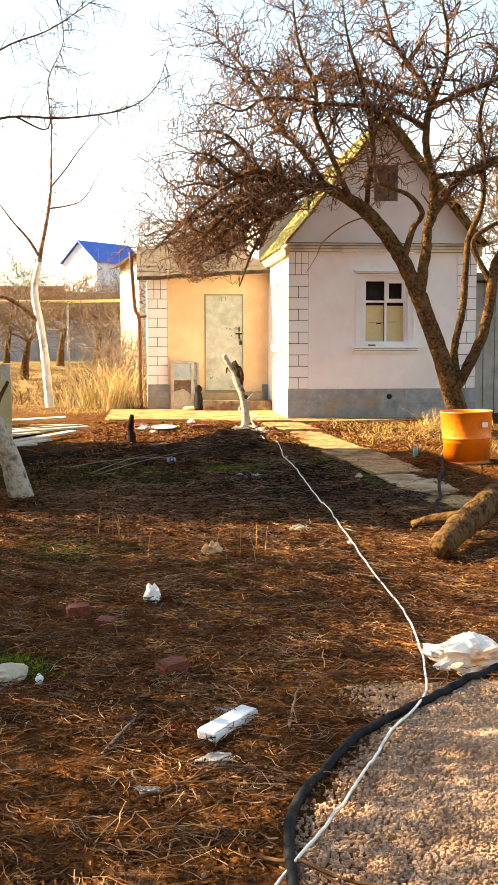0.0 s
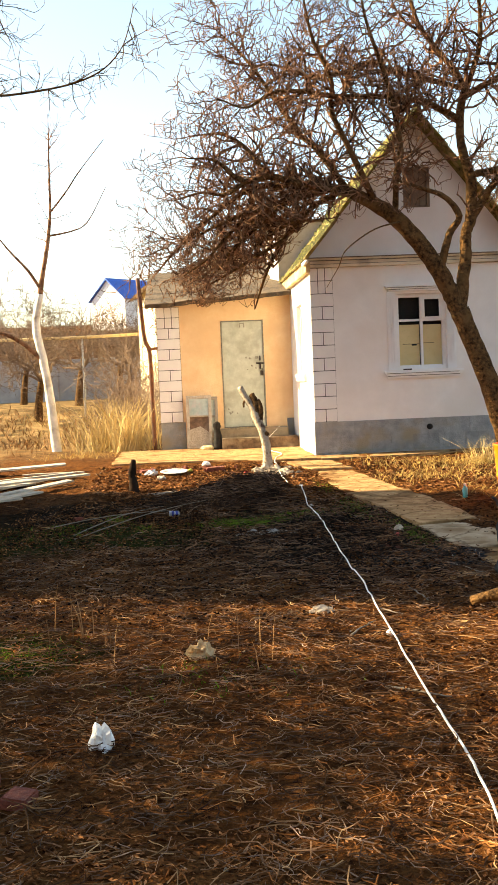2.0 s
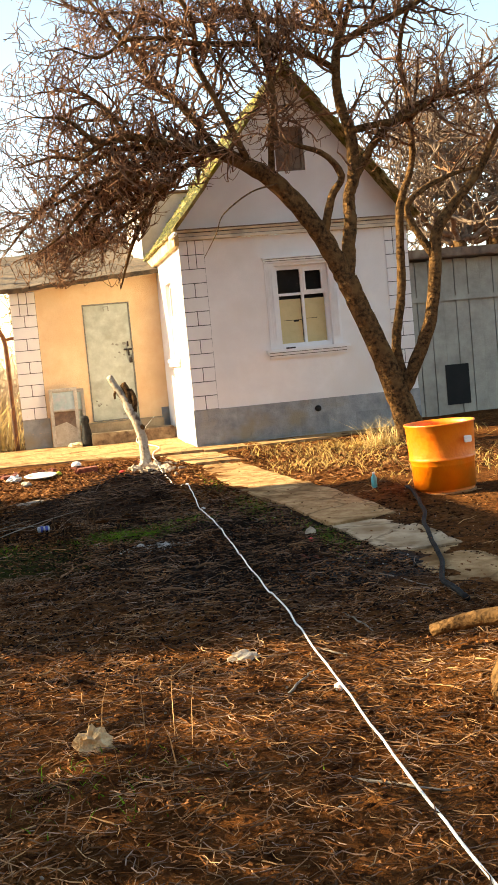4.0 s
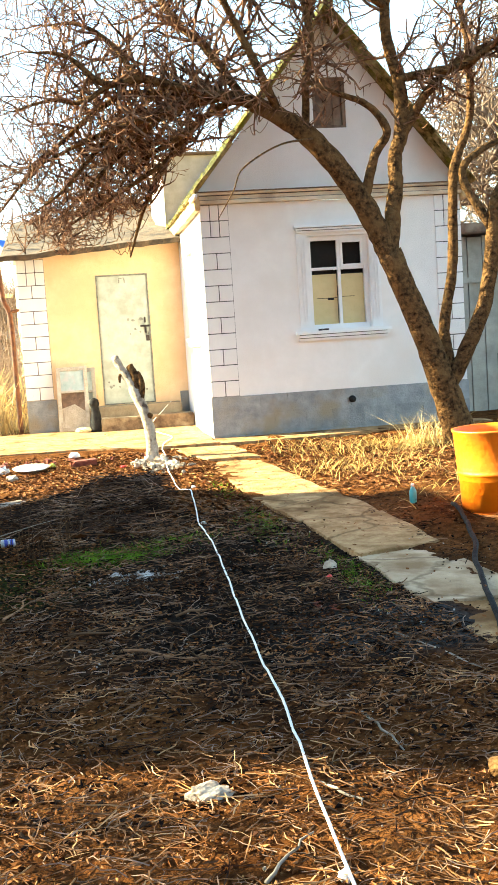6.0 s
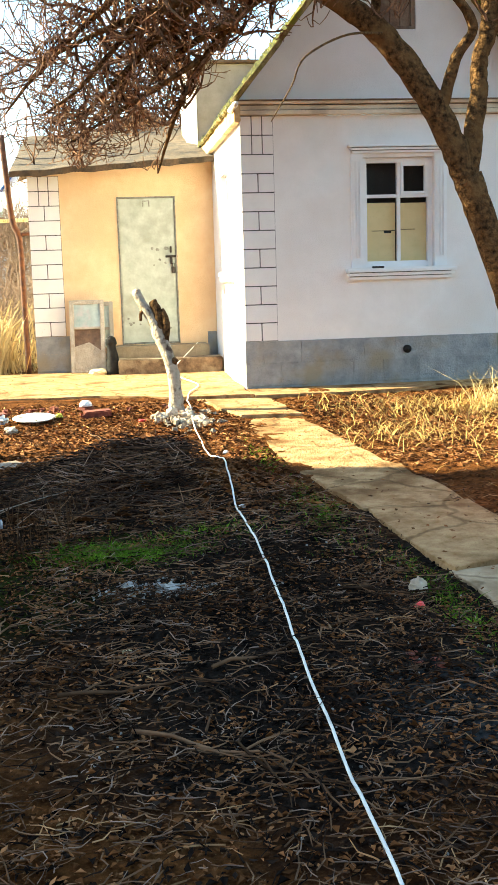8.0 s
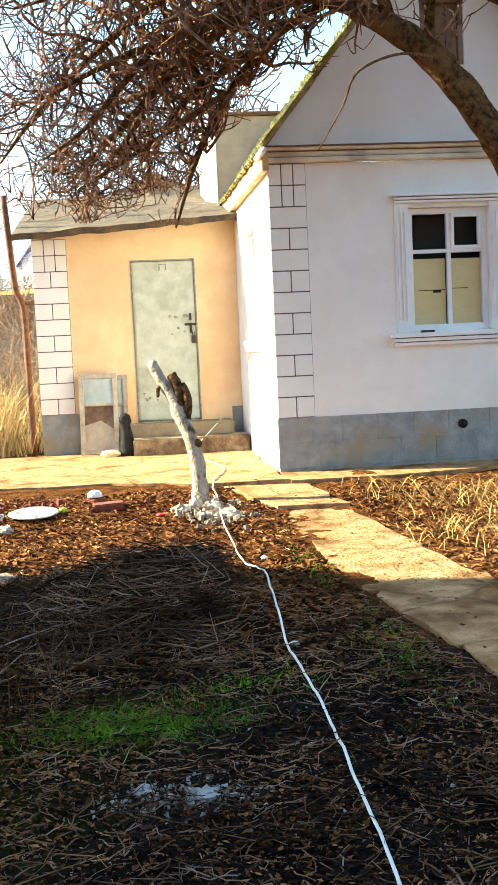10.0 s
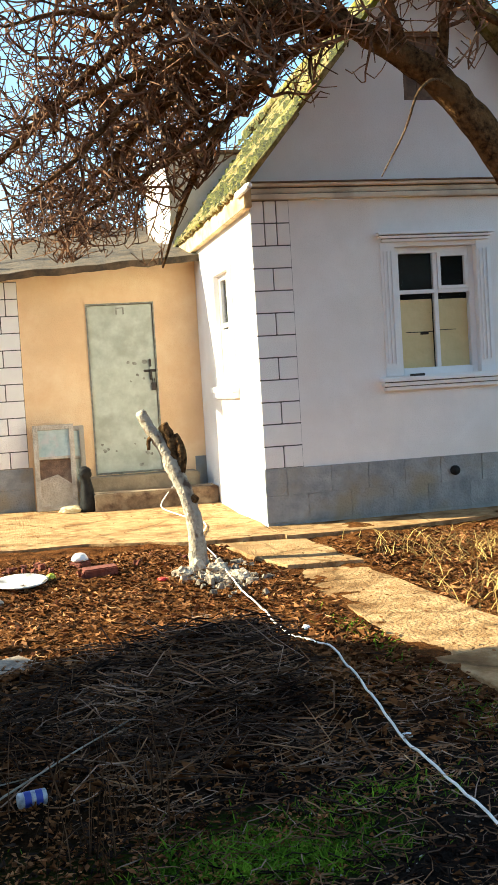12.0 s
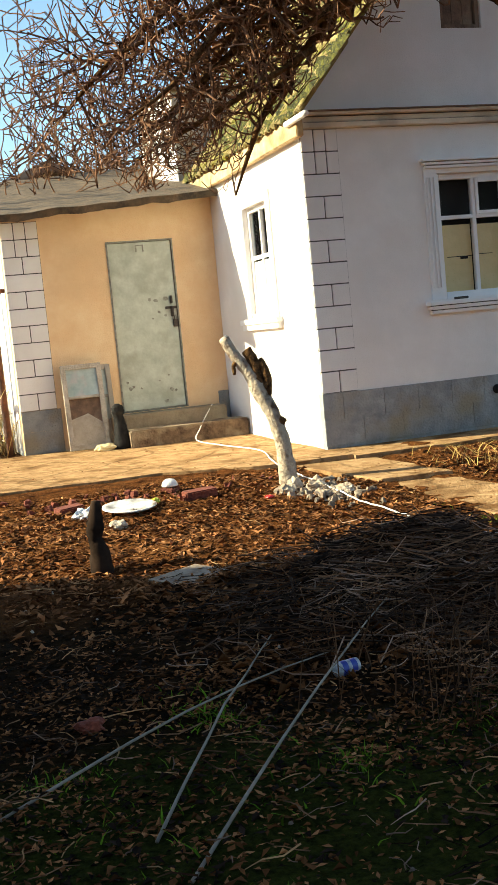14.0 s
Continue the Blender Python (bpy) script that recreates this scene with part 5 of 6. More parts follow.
limb(t, [(-4.64, 4.5, 3.10, 0.034), (-4.85, 4.4, 3.45, 0.026), (-5.15, 4.3, 3.8, 0.018), (-5.45, 4.3, 4.2, 0.007)], 6, 5, 0.06, r7)
limb(t, [(-4.68, 4.5, 1.74, 0.050), (-5.05, 4.4, 2.09, 0.042), (-5.47, 4.2, 2.27, 0.030), (-5.9, 4.1, 2.0, 0.012)], 6, 5, 0.06, r7)
limb(t, [(-4.38, 4.5, 4.55, 0.020), (-4.05, 4.5, 4.95, 0.015), (-3.8, 4.5, 5.3, 0.011), (-3.3, 4.5, 5.9, 0.006)], 5, 5, 0.06, r7)
limb(t, [(-4.45, 4.5, 4.10, 0.020), (-4.0, 4.5, 4.18, 0.015), (-3.68, 4.5, 4.35, 0.011), (-3.3, 4.5, 5.0, 0.006)], 5, 5, 0.06, r7)
for k in range(16):
    p = st[r7.randint(10, len(st) - 2)]
    grow(t, p[:3], (r7.gauss(0, 1), r7.gauss(0, 1), r7.uniform(0.2, 1.2)), r7.uniform(0.3, 0.8), 0.008, 1, r7, 0.12, 0.06, (4,), 0.0, None, 0.004)
t.ob("crown", TWIG, yt)


def blades(name, spots, material, label, category, seed, hmin, hmax, width, lean=0.25, droop=0.4):
    """Grass or reed blades: thin bent strips, three points each."""
    r = random.Random(seed)
    v, f = [], []
    for x, y in spots:
        z, h, a = ground_z(x, y) - 0.01, r.uniform(hmin, hmax), r.uniform(0, 6.283)
        lx, ly = r.gauss(0, lean) * h, r.gauss(0, lean) * h
        wx, wy = math.cos(a) * width * r.uniform(0.6, 1.3), math.sin(a) * width * r.uniform(0.6, 1.3)
        b = len(v)
        v += [(x - wx, y - wy, z), (x + wx, y + wy, z), (x + lx * 0.5 - wx * 0.8, y + ly * 0.5 - wy * 0.8, z + h * 0.6), (x + lx * 0.5 + wx * 0.8, y + ly * 0.5 + wy * 0.8, z + h * 0.6), (x + lx * (1 + droop), y + ly * (1 + droop), z + h)]
        f += [(b, b + 1, b + 3, b + 2), (b + 2, b + 3, b + 4)]
    return tagged(mesh_ob(name, v, f, material), label, category, kind="stuff")


def blob_spots(rows, seed):
    """Random places in soft patches: (x, y, rx, ry, count)."""
    r = random.Random(seed)
    return [(x + r.gauss(0, rx * 0.5), y + r.gauss(0, ry * 0.5)) for x, y, rx, ry, n in rows for _ in range(n)]


blades("reeds", blob_spots([(-3.3, 4.6, 0.65, 0.9, 260), (-2.95, 4.2, 0.5, 0.8, 220), (-3.7, 4.2, 0.4, 0.4, 90), (-3.1, 3.6, 0.3, 0.2, 120), (-7, 9, 3, 3, 60), (-3.4, 8, 0.8, 2, 160)], 61), REED, "tall dry straw-coloured reeds by the porch", "reeds", 62, 0.10, 1.15, 0.010, 0.36)
blades("dry_grass", blob_spots([(-5.5, 7.5, 2.6, 3.2, 900), (-7.5, 12, 3.5, 4.0, 900), (-4.2, 11, 1.0, 3.0, 300)], 261), STRAW, "low dry weeds over the old orchard ground", "grass", 262, 0.04, 0.24, 0.012, 0.7)
on_slab = lambda x, y: (-0.55 if y > -1.5 else -0.30 + max(0.0, -y - 4.4) * 0.12) < x < 0.22 + 0.055 * (-y - 0.5) and y > -9.4
blades("dry_grass", [s for s in blob_spots([(1.6, -2.0, 1.3, 0.9, 1100), (2.6, -1.6, 0.8, 0.6, 500), (1.0, -3.2, 0.8, 0.6, 350), (2.2, -4.4, 1.2, 1.0, 450), (2.05, -1.9, 0.22, 0.2, 260), (-3.6, 2.6, 0.9, 0.8, 300)], 63) if (s[1] < -0.85 or s[0] < -3.2) and not on_slab(*s)], GOLDGRASS, "yellow dry grass in front of the wall", "grass", 64, 0.02, 0.15, 0.004, 0.9)
blades("dry_tuft", blob_spots([(2.05, -1.9, 0.25, 0.2, 90), (2.5, -1.5, 0.3, 0.2, 50)], 163), REED, "standing tuft of tall dry grass", "grass", 164, 0.15, 0.42, 0.004, 0.35)
in_gravel = lambda x, y: y < -13.9 and x > -1.6 + (0.56 * (y + 14.4) if y < -14.4 else -0.1 * (y + 14.0))
off_paving = lambda x, y: not in_gravel(x, y) and not on_slab(x, y) and y < -0.65 - (0.0 if x < 0 else 0.2) or (x < -3.2 and y < 3)
blades("green_grass", [s for s in blob_spots([(-1.5, -6.2, 0.36, 0.2, 3000), (-1.05, -5.9, 0.4, 0.18, 500), (-3.0, -6.4, 0.9, 0.5, 260), (-2.75, -5.75, 0.12, 0.1, 90), (-3.3, -6.0, 0.14, 0.1, 90), (-2.5, -6.3, 0.12, 0.1, 80), (-3.35, -13.45, 0.28, 0.15, 2600), (-3.1, -10.6, 0.4, 0.4, 350), (-0.35, -5.6, 0.18, 0.8, 900), (-0.1, -7.2, 0.12, 0.8, 800), (-2.1, -11.3, 0.6, 0.4, 160), (-0.42, -3.9, 0.1, 0.6, 350), (-2.75, -5.6, 0.3, 0.3, 90)], 65) if off_paving(*s)], GRASS, "short green grass and moss patches in the soil", "grass", 66, 0.012, 0.05, 0.0035, 0.7)
blades("grass_tuft", blob_spots([(-3.35, -13.42, 0.2, 0.12, 1200)], 361), GRASS, "bright green grass tuft among stones", "grass", 362, 0.03, 0.09, 0.003, 0.6)
blades("weed_stalks", blob_spots([(-2.63, -10.55, 0.1, 0.1, 3), (-2.74, -10.3, 0.2, 0.2, 6), (-2.1, -11.0, 0.5, 0.4, 9)], 67), STRAW, "upright dry weed stalks", "weeds", 68, 0.12, 0.4, 0.004, 0.12)

blades("weed_stalks", blob_spots([(-1.9, -5.6, 0.5, 0.5, 70), (-2.0, -6.1, 0.2, 0.2, 30)], 69), STICK, "thin grey-brown dead weed stems", "weeds", 70, 0.1, 0.42, 0.0026, 0.3)

# ---- litter on the soil ----
def leaf_litter(total=30000, seed=71, near=None, material=LEAF, smin=0.007, smax=0.023):
    r = random.Random(seed)
    v, f = [], []
    n = 0
    while n < total:
        y = -16.5 + 16.0 * r.random() ** 1.15
        x = r.uniform(-4.6, 3.4)
        if near:
            x, y = r.uniform(near[0], near[1]), r.uniform(near[2], near[3])
        elif y > -6 and n % 3 and not (-3 < x < 1.2):
            continue
        if not off_paving(x, y):
            continue
        keep = 0.45 + 0.75 * noise.noise((x * 1.4, y * 1.4, 9.0))
        if y > -4.2:
            keep += 0.4
        if r.random() > keep:
            continue
        n += 1
        s, a = r.uniform(smin, smax), r.uniform(0, 6.283)
        z = ground_z(x, y) + r.uniform(0.0, 0.012)
        ca, sa, up, tip = math.cos(a) * s, math.sin(a) * s, r.uniform(-0.3, 0.8) * s, r.uniform(-0.3, 0.7) * s
        w = r.uniform(0.35, 0.6)
        b = len(v)
        v += [(x + ca, y + sa, z + tip), (x - sa * w, y + ca * w, z + up), (x - ca, y - sa, z), (x + sa * w, y - ca * w, z + up)]
        f += [(b, b + 1, b + 2), (b, b + 2, b + 3)]
    return tagged(mesh_ob("leaf_litter", v, f, material), "brown fallen leaves scattered over the soil", "leaves", kind="stuff")


leaf_litter(42000)
leaf_litter(13000, 171, (-3.3, 3.2, -4.6, -0.6), LEAFPALE, 0.013, 0.038)
leaf_litter(4500, 172, (-4.0, 0.6, -16.3, -9.0), LEAFPALE, 0.006, 0.018)
leaf_litter(3000, 173, (-3.8, 0.2, -9.0, -4.6), LEAFPALE, 0.006, 0.020)
leaf_litter(9000, 175, (-3.8, 0.5, -10.2, -4.8), CHAR_SHADE, 0.006, 0.024)
leaf_litter(11000, 174, (-3.8, 0.4, -9.6, -4.6), LEAF, 0.005, 0.015)


def path_leaves():
    r = random.Random(271)
    v, f = [], []
    for _ in range(700):
        y = r.uniform(-9.2, 2.4)
        x = r.uniform(-0.25, 0.6) if y < -0.7 else r.uniform(-3.0, -0.1)
        if y < -0.7 and not on_slab(x, y):
            continue
        s, a = r.uniform(0.006, 0.02), r.uniform(0, 6.283)
        z = (ground_z(0.8, y) + 0.025) if y < -0.7 else -0.005
        b = len(v)
        c, q = math.cos(a) * s, math.sin(a) * s
        v += [(x + c, y + q, z + s * 0.3), (x - q * 0.5, y + c * 0.5, z), (x - c, y - q, z), (x + q * 0.5, y - c * 0.5, z + s * 0.3)]
        f += [(b, b + 1, b + 2), (b, b + 2, b + 3)]
    return tagged(mesh_ob("loose_leaves", v, f, LEAF), "few brown leaves blown over the concrete", "leaves", kind="stuff")


path_leaves()
leaf_litter(11000, 176, (-3.9, 0.5, -10.4, -4.4), LEAFPALE, 0.005, 0.017)
leaf_litter(6000, 177, (-4.0, 0.4, -16.3, -9.5), LEAFPALE, 0.005, 0.016)
leaf_litter(2600, 178, (-2.6, -0.2, -5.6, -3.6), LEAF, 0.02, 0.045)


def stick_litter(name, count, seed, spot, lmin, lmax, rad, material, label, tilt=0.08, crook=0.14):
    r = random.Random(seed)
    t = Tubes()
    n = 0
    while n < count:
        x, y = spot(r)
        if not off_paving(x, y):
            continue
        n += 1
        ln, a, q = r.uniform(lmin, lmax) * r.uniform(0.5, 1), r.uniform(0, 6.283), r.gauss(0, tilt)
        z = ground_z(x, y) + rad + r.uniform(0, 0.02) + abs(q) * ln * 0.4
        bend = r.gauss(0, crook) * ln
        c, s = math.cos(a), math.sin(a)
        b2 = bend + r.gauss(0, 0.09) * ln
        pts = [(x - c * ln / 2, y - s * ln / 2, z - q * ln / 2), (x - c * ln / 6 - s * bend, y - s * ln / 6 + c * bend, z), (x + c * ln / 5 - s * b2, y + s * ln / 5 + c * b2, z + 0.03 * ln), (x + c * ln / 2, y + s * ln / 2, z + q * ln / 2)]
        pts = [(px, py, max(pz, ground_z(px, py) + 0.004)) for px, py, pz in pts]
        k = rad * r.uniform(0.5, 1.3)
        t.add(pts, [k, k * 0.9, k * 0.75, k * 0.4], 3, False)
    return tagged(t.ob(name, material, None, "", False), label, "twigs", kind="stuff")


everywhere = lambda r: (r.uniform(-4.2, 0.8), -16.4 + 7.5 * r.random() ** 1.2) if r.random() < 0.85 else (r.uniform(-4.4, 3.0), r.uniform(-9, -0.8))


def nearby(r):
    """Anywhere on the open soil, but seldom on the bare ground beside the brushwood."""
    while True:
        x, y = r.uniform(-3.6, 0.6), r.uniform(-16.2, -4.6)
        if not (x < -1.9 and y > -7.4) or r.random() < 0.16:
            return x, y


stick_litter("straw_litter", 2600, 72, everywhere, 0.05, 0.22, 0.0025, STRAW, "dry straw and grass stems on the soil", 0.13, 0.08)
stick_litter("straw_litter", 5000, 79, lambda r: (r.uniform(-3.6, -0.6), r.uniform(-16.2, -9.5)), 0.05, 0.2, 0.0024, LEAF, "brown dead stems on the soil", 0.13, 0.1)
stick_litter("twig_litter", 8500, 73, nearby, 0.04, 0.24, 0.0027, STICK, "dark fallen twigs on the soil", 0.14, 0.11)
stick_litter("twig_litter", 5200, 77, nearby, 0.03, 0.17, 0.0023, PALETWIG, "short pinkish-grey broken twigs on the soil", 0.16, 0.1)
heap_spot = lambda r: (min(-1.12, -1.45 + r.gauss(0, 0.45)), -4.65 + r.gauss(0, 0.42))
# near-black sticks paint the shaded gaps under the lighter ones
stick_litter("brush_pile", 650, 74, heap_spot, 0.12, 0.5, 0.0044, CHAR_SHADE, "dark cut brushwood, near-black to stand for the heap's shaded gaps", 0.16, 0.45)
stick_litter("brush_pile", 600, 76, heap_spot, 0.10, 0.5, 0.0034, STICK, "cut brown brushwood on the heap", 0.2, 0.5)
stick_litter("brush_pile", 420, 78, heap_spot, 0.08, 0.4, 0.0028, PALETWIG, "pale dry stems on the brushwood heap", 0.22, 0.4)
stick_litter("burnt_twigs", 2800, 75, lambda r: (-0.8 + r.gauss(0, 0.65), -7.2 + r.gauss(0, 1.1)), 0.04, 0.22, 0.0028, CHAR_SHADE, "charred twigs and ash in the burnt patch", 0.14, 0.13)


def fallen_branch(x, y, length, angle, seed):
    """A forked dead branch lying on the soil."""
    r = random.Random(seed)
    t = Tubes()

    def run(x, y, a, ln, k, forks):
        pts = []
        n = max(3, int(ln / 0.07))
        for i in range(n + 1):
            pts.append((x, y, ground_z(x, y) + k + 0.012 + 0.010 * math.sin(i * 1.3 + a)))
            if forks and i and r.random() < 0.45:
                run(x, y, a + r.choice((-1, 1)) * r.uniform(0.5, 1.0), ln * r.uniform(0.3, 0.6), k * 0.6, forks - 1)
            a += r.gauss(0, 0.2)
            x, y = x + math.cos(a) * ln / n, y + math.sin(a) * ln / n
        t.add(pts, [max(0.002, k * (1 - 0.7 * i / n)) for i in range(n + 1)], 5, False)

    run(x, y, radians(angle), length, 0.0085, 2)
    tagged(t.ob("branch", STICK), "forked dead branch fallen on the soil", "branch", "fallen branches")


for k, (bx, by, bl, ba) in enumerate(((-1.75, -8.05, 0.6, 20), (-1.5, -8.35, 0.75, -25), (-2.1, -7.6, 0.5, 60), (-0.55, -7.0, 0.6, -50), (-1.2, -7.9, 0.7, 10), (-2.4, -8.3, 0.6, 100), (-1.0, -8.8, 0.5, 150), (-2.6, -15.0, 0.5, 60), (-1.9, -13.6, 0.35, 20), (-2.2, -15.4, 0.6, -35))):
    fallen_branch(bx, by, bl, ba, 300 + k)


def chips(name, count, seed, spot, smin, smax, material, label, category, lift=0.3):
    """Small angular lumps with a broken flat top."""
    r = random.Random(seed)
    v, f = [], []
    for _ in range(count):
        x, y = spot(r)
        s = r.uniform(smin, smax)
        z = ground_z(x, y) + s * lift
        a = r.uniform(0, 6.283)
        b = len(v)
        for ring, low in ((1.0, -0.5), (r.uniform(0.5, 0.85), 0.55)):
            ox, oy = r.uniform(-0.2, 0.2) * s, r.uniform(-0.2, 0.2) * s
            for k in range(5):
                w = a + 6.283 * k / 5 + r.uniform(-0.35, 0.35)
                q = s * ring * r.uniform(0.6, 1.1)
                v.append((x + ox + math.cos(w) * q, y + oy + math.sin(w) * q * 0.8, z + s * (low + r.uniform(-0.25, 0.25))))
        f += [(b + k, b + (k + 1) % 5, b + 5 + (k + 1) % 5, b + 5 + k) for k in range(5)]
        f.append(tuple(b + 5 + k for k in range(5)))
    return tagged(mesh_ob(name, v, f, material), label, category, kind="stuff")


def gravel_spot(r):
    while True:
        x, y = r.uniform(-2.1, 0.3), r.uniform(-16.2, -13.85)
        if x > -1.55 + (0.56 * (y + 14.4) if y < -14.4 else -0.1 * (y + 14.0)) + 0.06 * r.gauss(0, 1):
            return x, y


chips("gravel", 52000, 81, gravel_spot, 0.0055, 0.0125, GRAVEL, "pale tan crushed gravel heap", "gravel")
chips("ash", 260, 82, lambda r: (-1.36 + r.gauss(0, 0.15), -6.85 + r.gauss(0, 0.07)), 0.004, 0.013, ASH, "pale grey ash and burnt scraps", "ash")
chips("charcoal", 3500, 87, lambda r: (-0.9 + r.gauss(0, 0.75), -7.2 + r.gauss(0, 1.0)), 0.004, 0.013, CHAR_SHADE, "black charcoal crumbs in the burnt patch", "charcoal")
chips("rubble", 170, 83, lambda r: (-0.80 + r.gauss(0, 0.13), -1.95 + r.gauss(0, 0.26)), 0.012, 0.045, RUBBLE, "small heap of pale plaster rubble", "rubble")
chips("pebbles", 330, 84, lambda r: (r.uniform(-3.6, 0.6), r.uniform(-16, -0.8)), 0.004, 0.012, RUBBLE, "scattered small stones and plaster crumbs", "stones")
chips("cinders", 420, 85, lambda r: (-0.7 + r.gauss(0, 0.7), -7.3 + r.gauss(0, 1.1)), 0.003, 0.009, ASH, "grey cinders in the burnt patch", "ash")
chips("debris", 45, 86, lambda r: (-2.3 + r.gauss(0, 0.5), -0.95 + r.gauss(0, 0.2)), 0.015, 0.05, BRICK, "broken brick bits along the paving", "rubble")


def lump(name, at, size, material, label, category, seed, seg=3, squash=0.6, rough=0.35, rot=0.0):
    """An uneven crumpled solid."""
    bm = bmesh.new()
    bmesh.ops.create_icosphere(bm, subdivisions=seg, radius=1.0)
    for v in bm.verts:
        k = 1 + rough * noise.noise((v.co.x * 1.7 + seed, v.co.y * 1.7, v.co.z * 1.7)) + rough * 0.6 * noise.noise((v.co.x * 4.5, v.co.y * 4.5 + seed, v.co.z * 4.5))
        v.co = Vector((v.co.x * size[0] * k, v.co.y * size[1] * k, max(v.co.z, -squash) * size[2] * k))
    ob = part(name, bm, material)
    x, y = at
    ob.location, ob.rotation_euler = (x, y, ground_z(x, y) + squash * size[2] * 0.8), (0, 0, rot)
    return tagged(ob, label, category)


lump("plastic_bag", (-0.98, -13.62), (0.19, 0.12, 0.095), BAG, "crumpled white and orange plastic bag on the soil", "bag", 3.3, 4, 0.5, 0.5)
lump("paper_scrap", (-2.50, -12.09), (0.045, 0.05, 0.07), PLASTIC, "crumpled white paper scrap", "litter", 5.1, 3, 0.5, 0.6)
lump("stone", (-2.05, -10.90), (0.055, 0.045, 0.055), TANSTONE, "tan jagged lump of limestone", "stone", 7.1, 3, 0.5, 0.8)
lump("stone", (-1.28, -10.0), (0.07, 0.05, 0.03), RUBBLE, "flat pale stone on bare soil", "stone", 8.4)
lump("clod", (-0.19, -7.10), (0.042, 0.04, 0.045), RUBBLE, "pale plaster lump near the path", "litter", 11.3)
lump("red_scrap", (-0.25, -7.33), (0.025, 0.02, 0.02), REDP, "small red plastic scrap", "litter", 12.2, 2)
lump("litter_scrap", (-1.22, -1.88), (0.04, 0.03, 0.015), REDP, "small red plastic lid on the leaves", "litter", 13.2, 2)
lump("paper_scrap", (-0.65, -3.56), (0.024, 0.02, 0.018), FOAM, "small white scrap beside the cable", "litter", 15.7, 2)
lump("paper_scrap", (-0.77, -5.44), (0.026, 0.012, 0.012), FOAM, "white tape knot on the cable", "litter", 16.7, 2)
lump("stone", (-3.22, -13.55), (0.11, 0.08, 0.05), SLAB, "pinkish stone lump in the grass", "stone", 17.7)
lump("stone", (-3.05, -13.62), (0.02, 0.03, 0.03), FOAM, "small white pebble in grass", "stone", 18.7, 2)
lump("stone", (-2.38, -2.1), (0.06, 0.05, 0.04), SLAB, "pale stone near the dish", "stone", 19.7)
lump("stone", (-0.93, -1.62), (0.055, 0.05, 0.06), SLAB, "pinkish stone at the stump's foot", "stone", 20.7)
lump("stone", (-3.17, -5.62), (0.05, 0.035, 0.028), BRICK, "brown stone on dark soil", "stone", 21.7)
lump("foil_scrap", (-2.28, -14.62), (0.07, 0.05, 0.012), ASH, "grey torn plastic film", "litter", 22.7, 3, 0.5, 0.7)
lump("foil_scrap", (-2.20, -14.05), (0.05, 0.03, 0.01), ASH, "grey torn plastic film", "litter", 23.7, 3, 0.5, 0.7)
lump("foil_scrap", (-2.55, -14.85), (0.04, 0.03, 0.012), ASH, "grey torn plastic film", "litter", 24.7, 3, 0.5, 0.7)


def brick(at, size, rot, material=BRICK, name="brick", label="broken red brick half sunk in soil", category="brick", tilt=4.0):
    b = part(name, box(-size[0] / 2, size[0] / 2, -size[1] / 2, size[1] / 2, 0, size[2], 0.008), material)
    for v in b.data.vertices:
        v.co += 0.006 * Vector((noise.noise(v.co * 30), noise.noise(v.co * 31 + Vector((3, 3, 3))), 0))
    b.location = (at[0], at[1], ground_z(*at) - 0.008)
    b.rotation_euler = (radians(tilt), radians(-tilt * 0.6), radians(rot))
    return tagged(b, label, category)


brick((-2.93, -12.45), (0.13, 0.11, 0.075), 10)
brick((-2.77, -12.62), (0.12, 0.11, 0.05), 70)
brick((-2.42, -13.52), (0.14, 0.11, 0.065), 35)
brick((-2.58, -1.28), (0.20, 0.12, 0.065), 15)
brick((-1.62, -1.42), (0.25, 0.12, 0.065), 4)
brick((-1.74, -0.98), (0.14, 0.11, 0.05), 50)
brick((-3.9, -12.9), (0.2, 0.11, 0.05), 20)
bar = brick((-2.205, -14.27), (0.34, 0.095, 0.05), 52, FOAM, "foam_strip", "white polystyrene strip lying on the soil", "foam strip", 2)
brick((-2.31, -3.72), (0.36, 0.30, 0.025), 28, TILE, "stone_tile", "grey flat stone tile on the leaves", "tile", 2)


def plate():
    e = empty("dish", "white chipped enamel dish lid with painted inner shading on the leaves", "dish", at=(-2.2, -1.62, ground_z(-2.2, -1.62) + 0.02))
    bm = bmesh.new()
    n, prof = 28, [(0.0, 0.012), (0.10, 0.012), (0.15, 0.02), (0.19, 0.035), (0.205, 0.03), (0.19, 0.022), (0.15, 0.006), (0.0, 0.0)]
    rings = [[bm.verts.new((0.85 * r * 1.15 * math.cos(6.2832 * k / n), r * math.sin(6.2832 * k / n), z)) for k in range(n)] for r, z in prof[1:-1]]
    for a, b in zip(rings, rings[1:]):
        for k in range(n):
            bm.faces.new([a[k], a[(k + 1) % n], b[(k + 1) % n], b[k]])
    bm.faces.new(rings[0])
    bm.faces.new(rings[-1])
    # dark patches paint the grey shading inside the rim
    part("disc", bm, mat("enamel_painted_shade", (0.62, 0.60, 0.57), (0.82, 0.80, 0.77), 9, 0.4, 0.2, c=(0.16, 0.12, 0.09), big=7), e, smooth=True)
    e.rotation_euler = (radians(5), 0, 0)


plate()


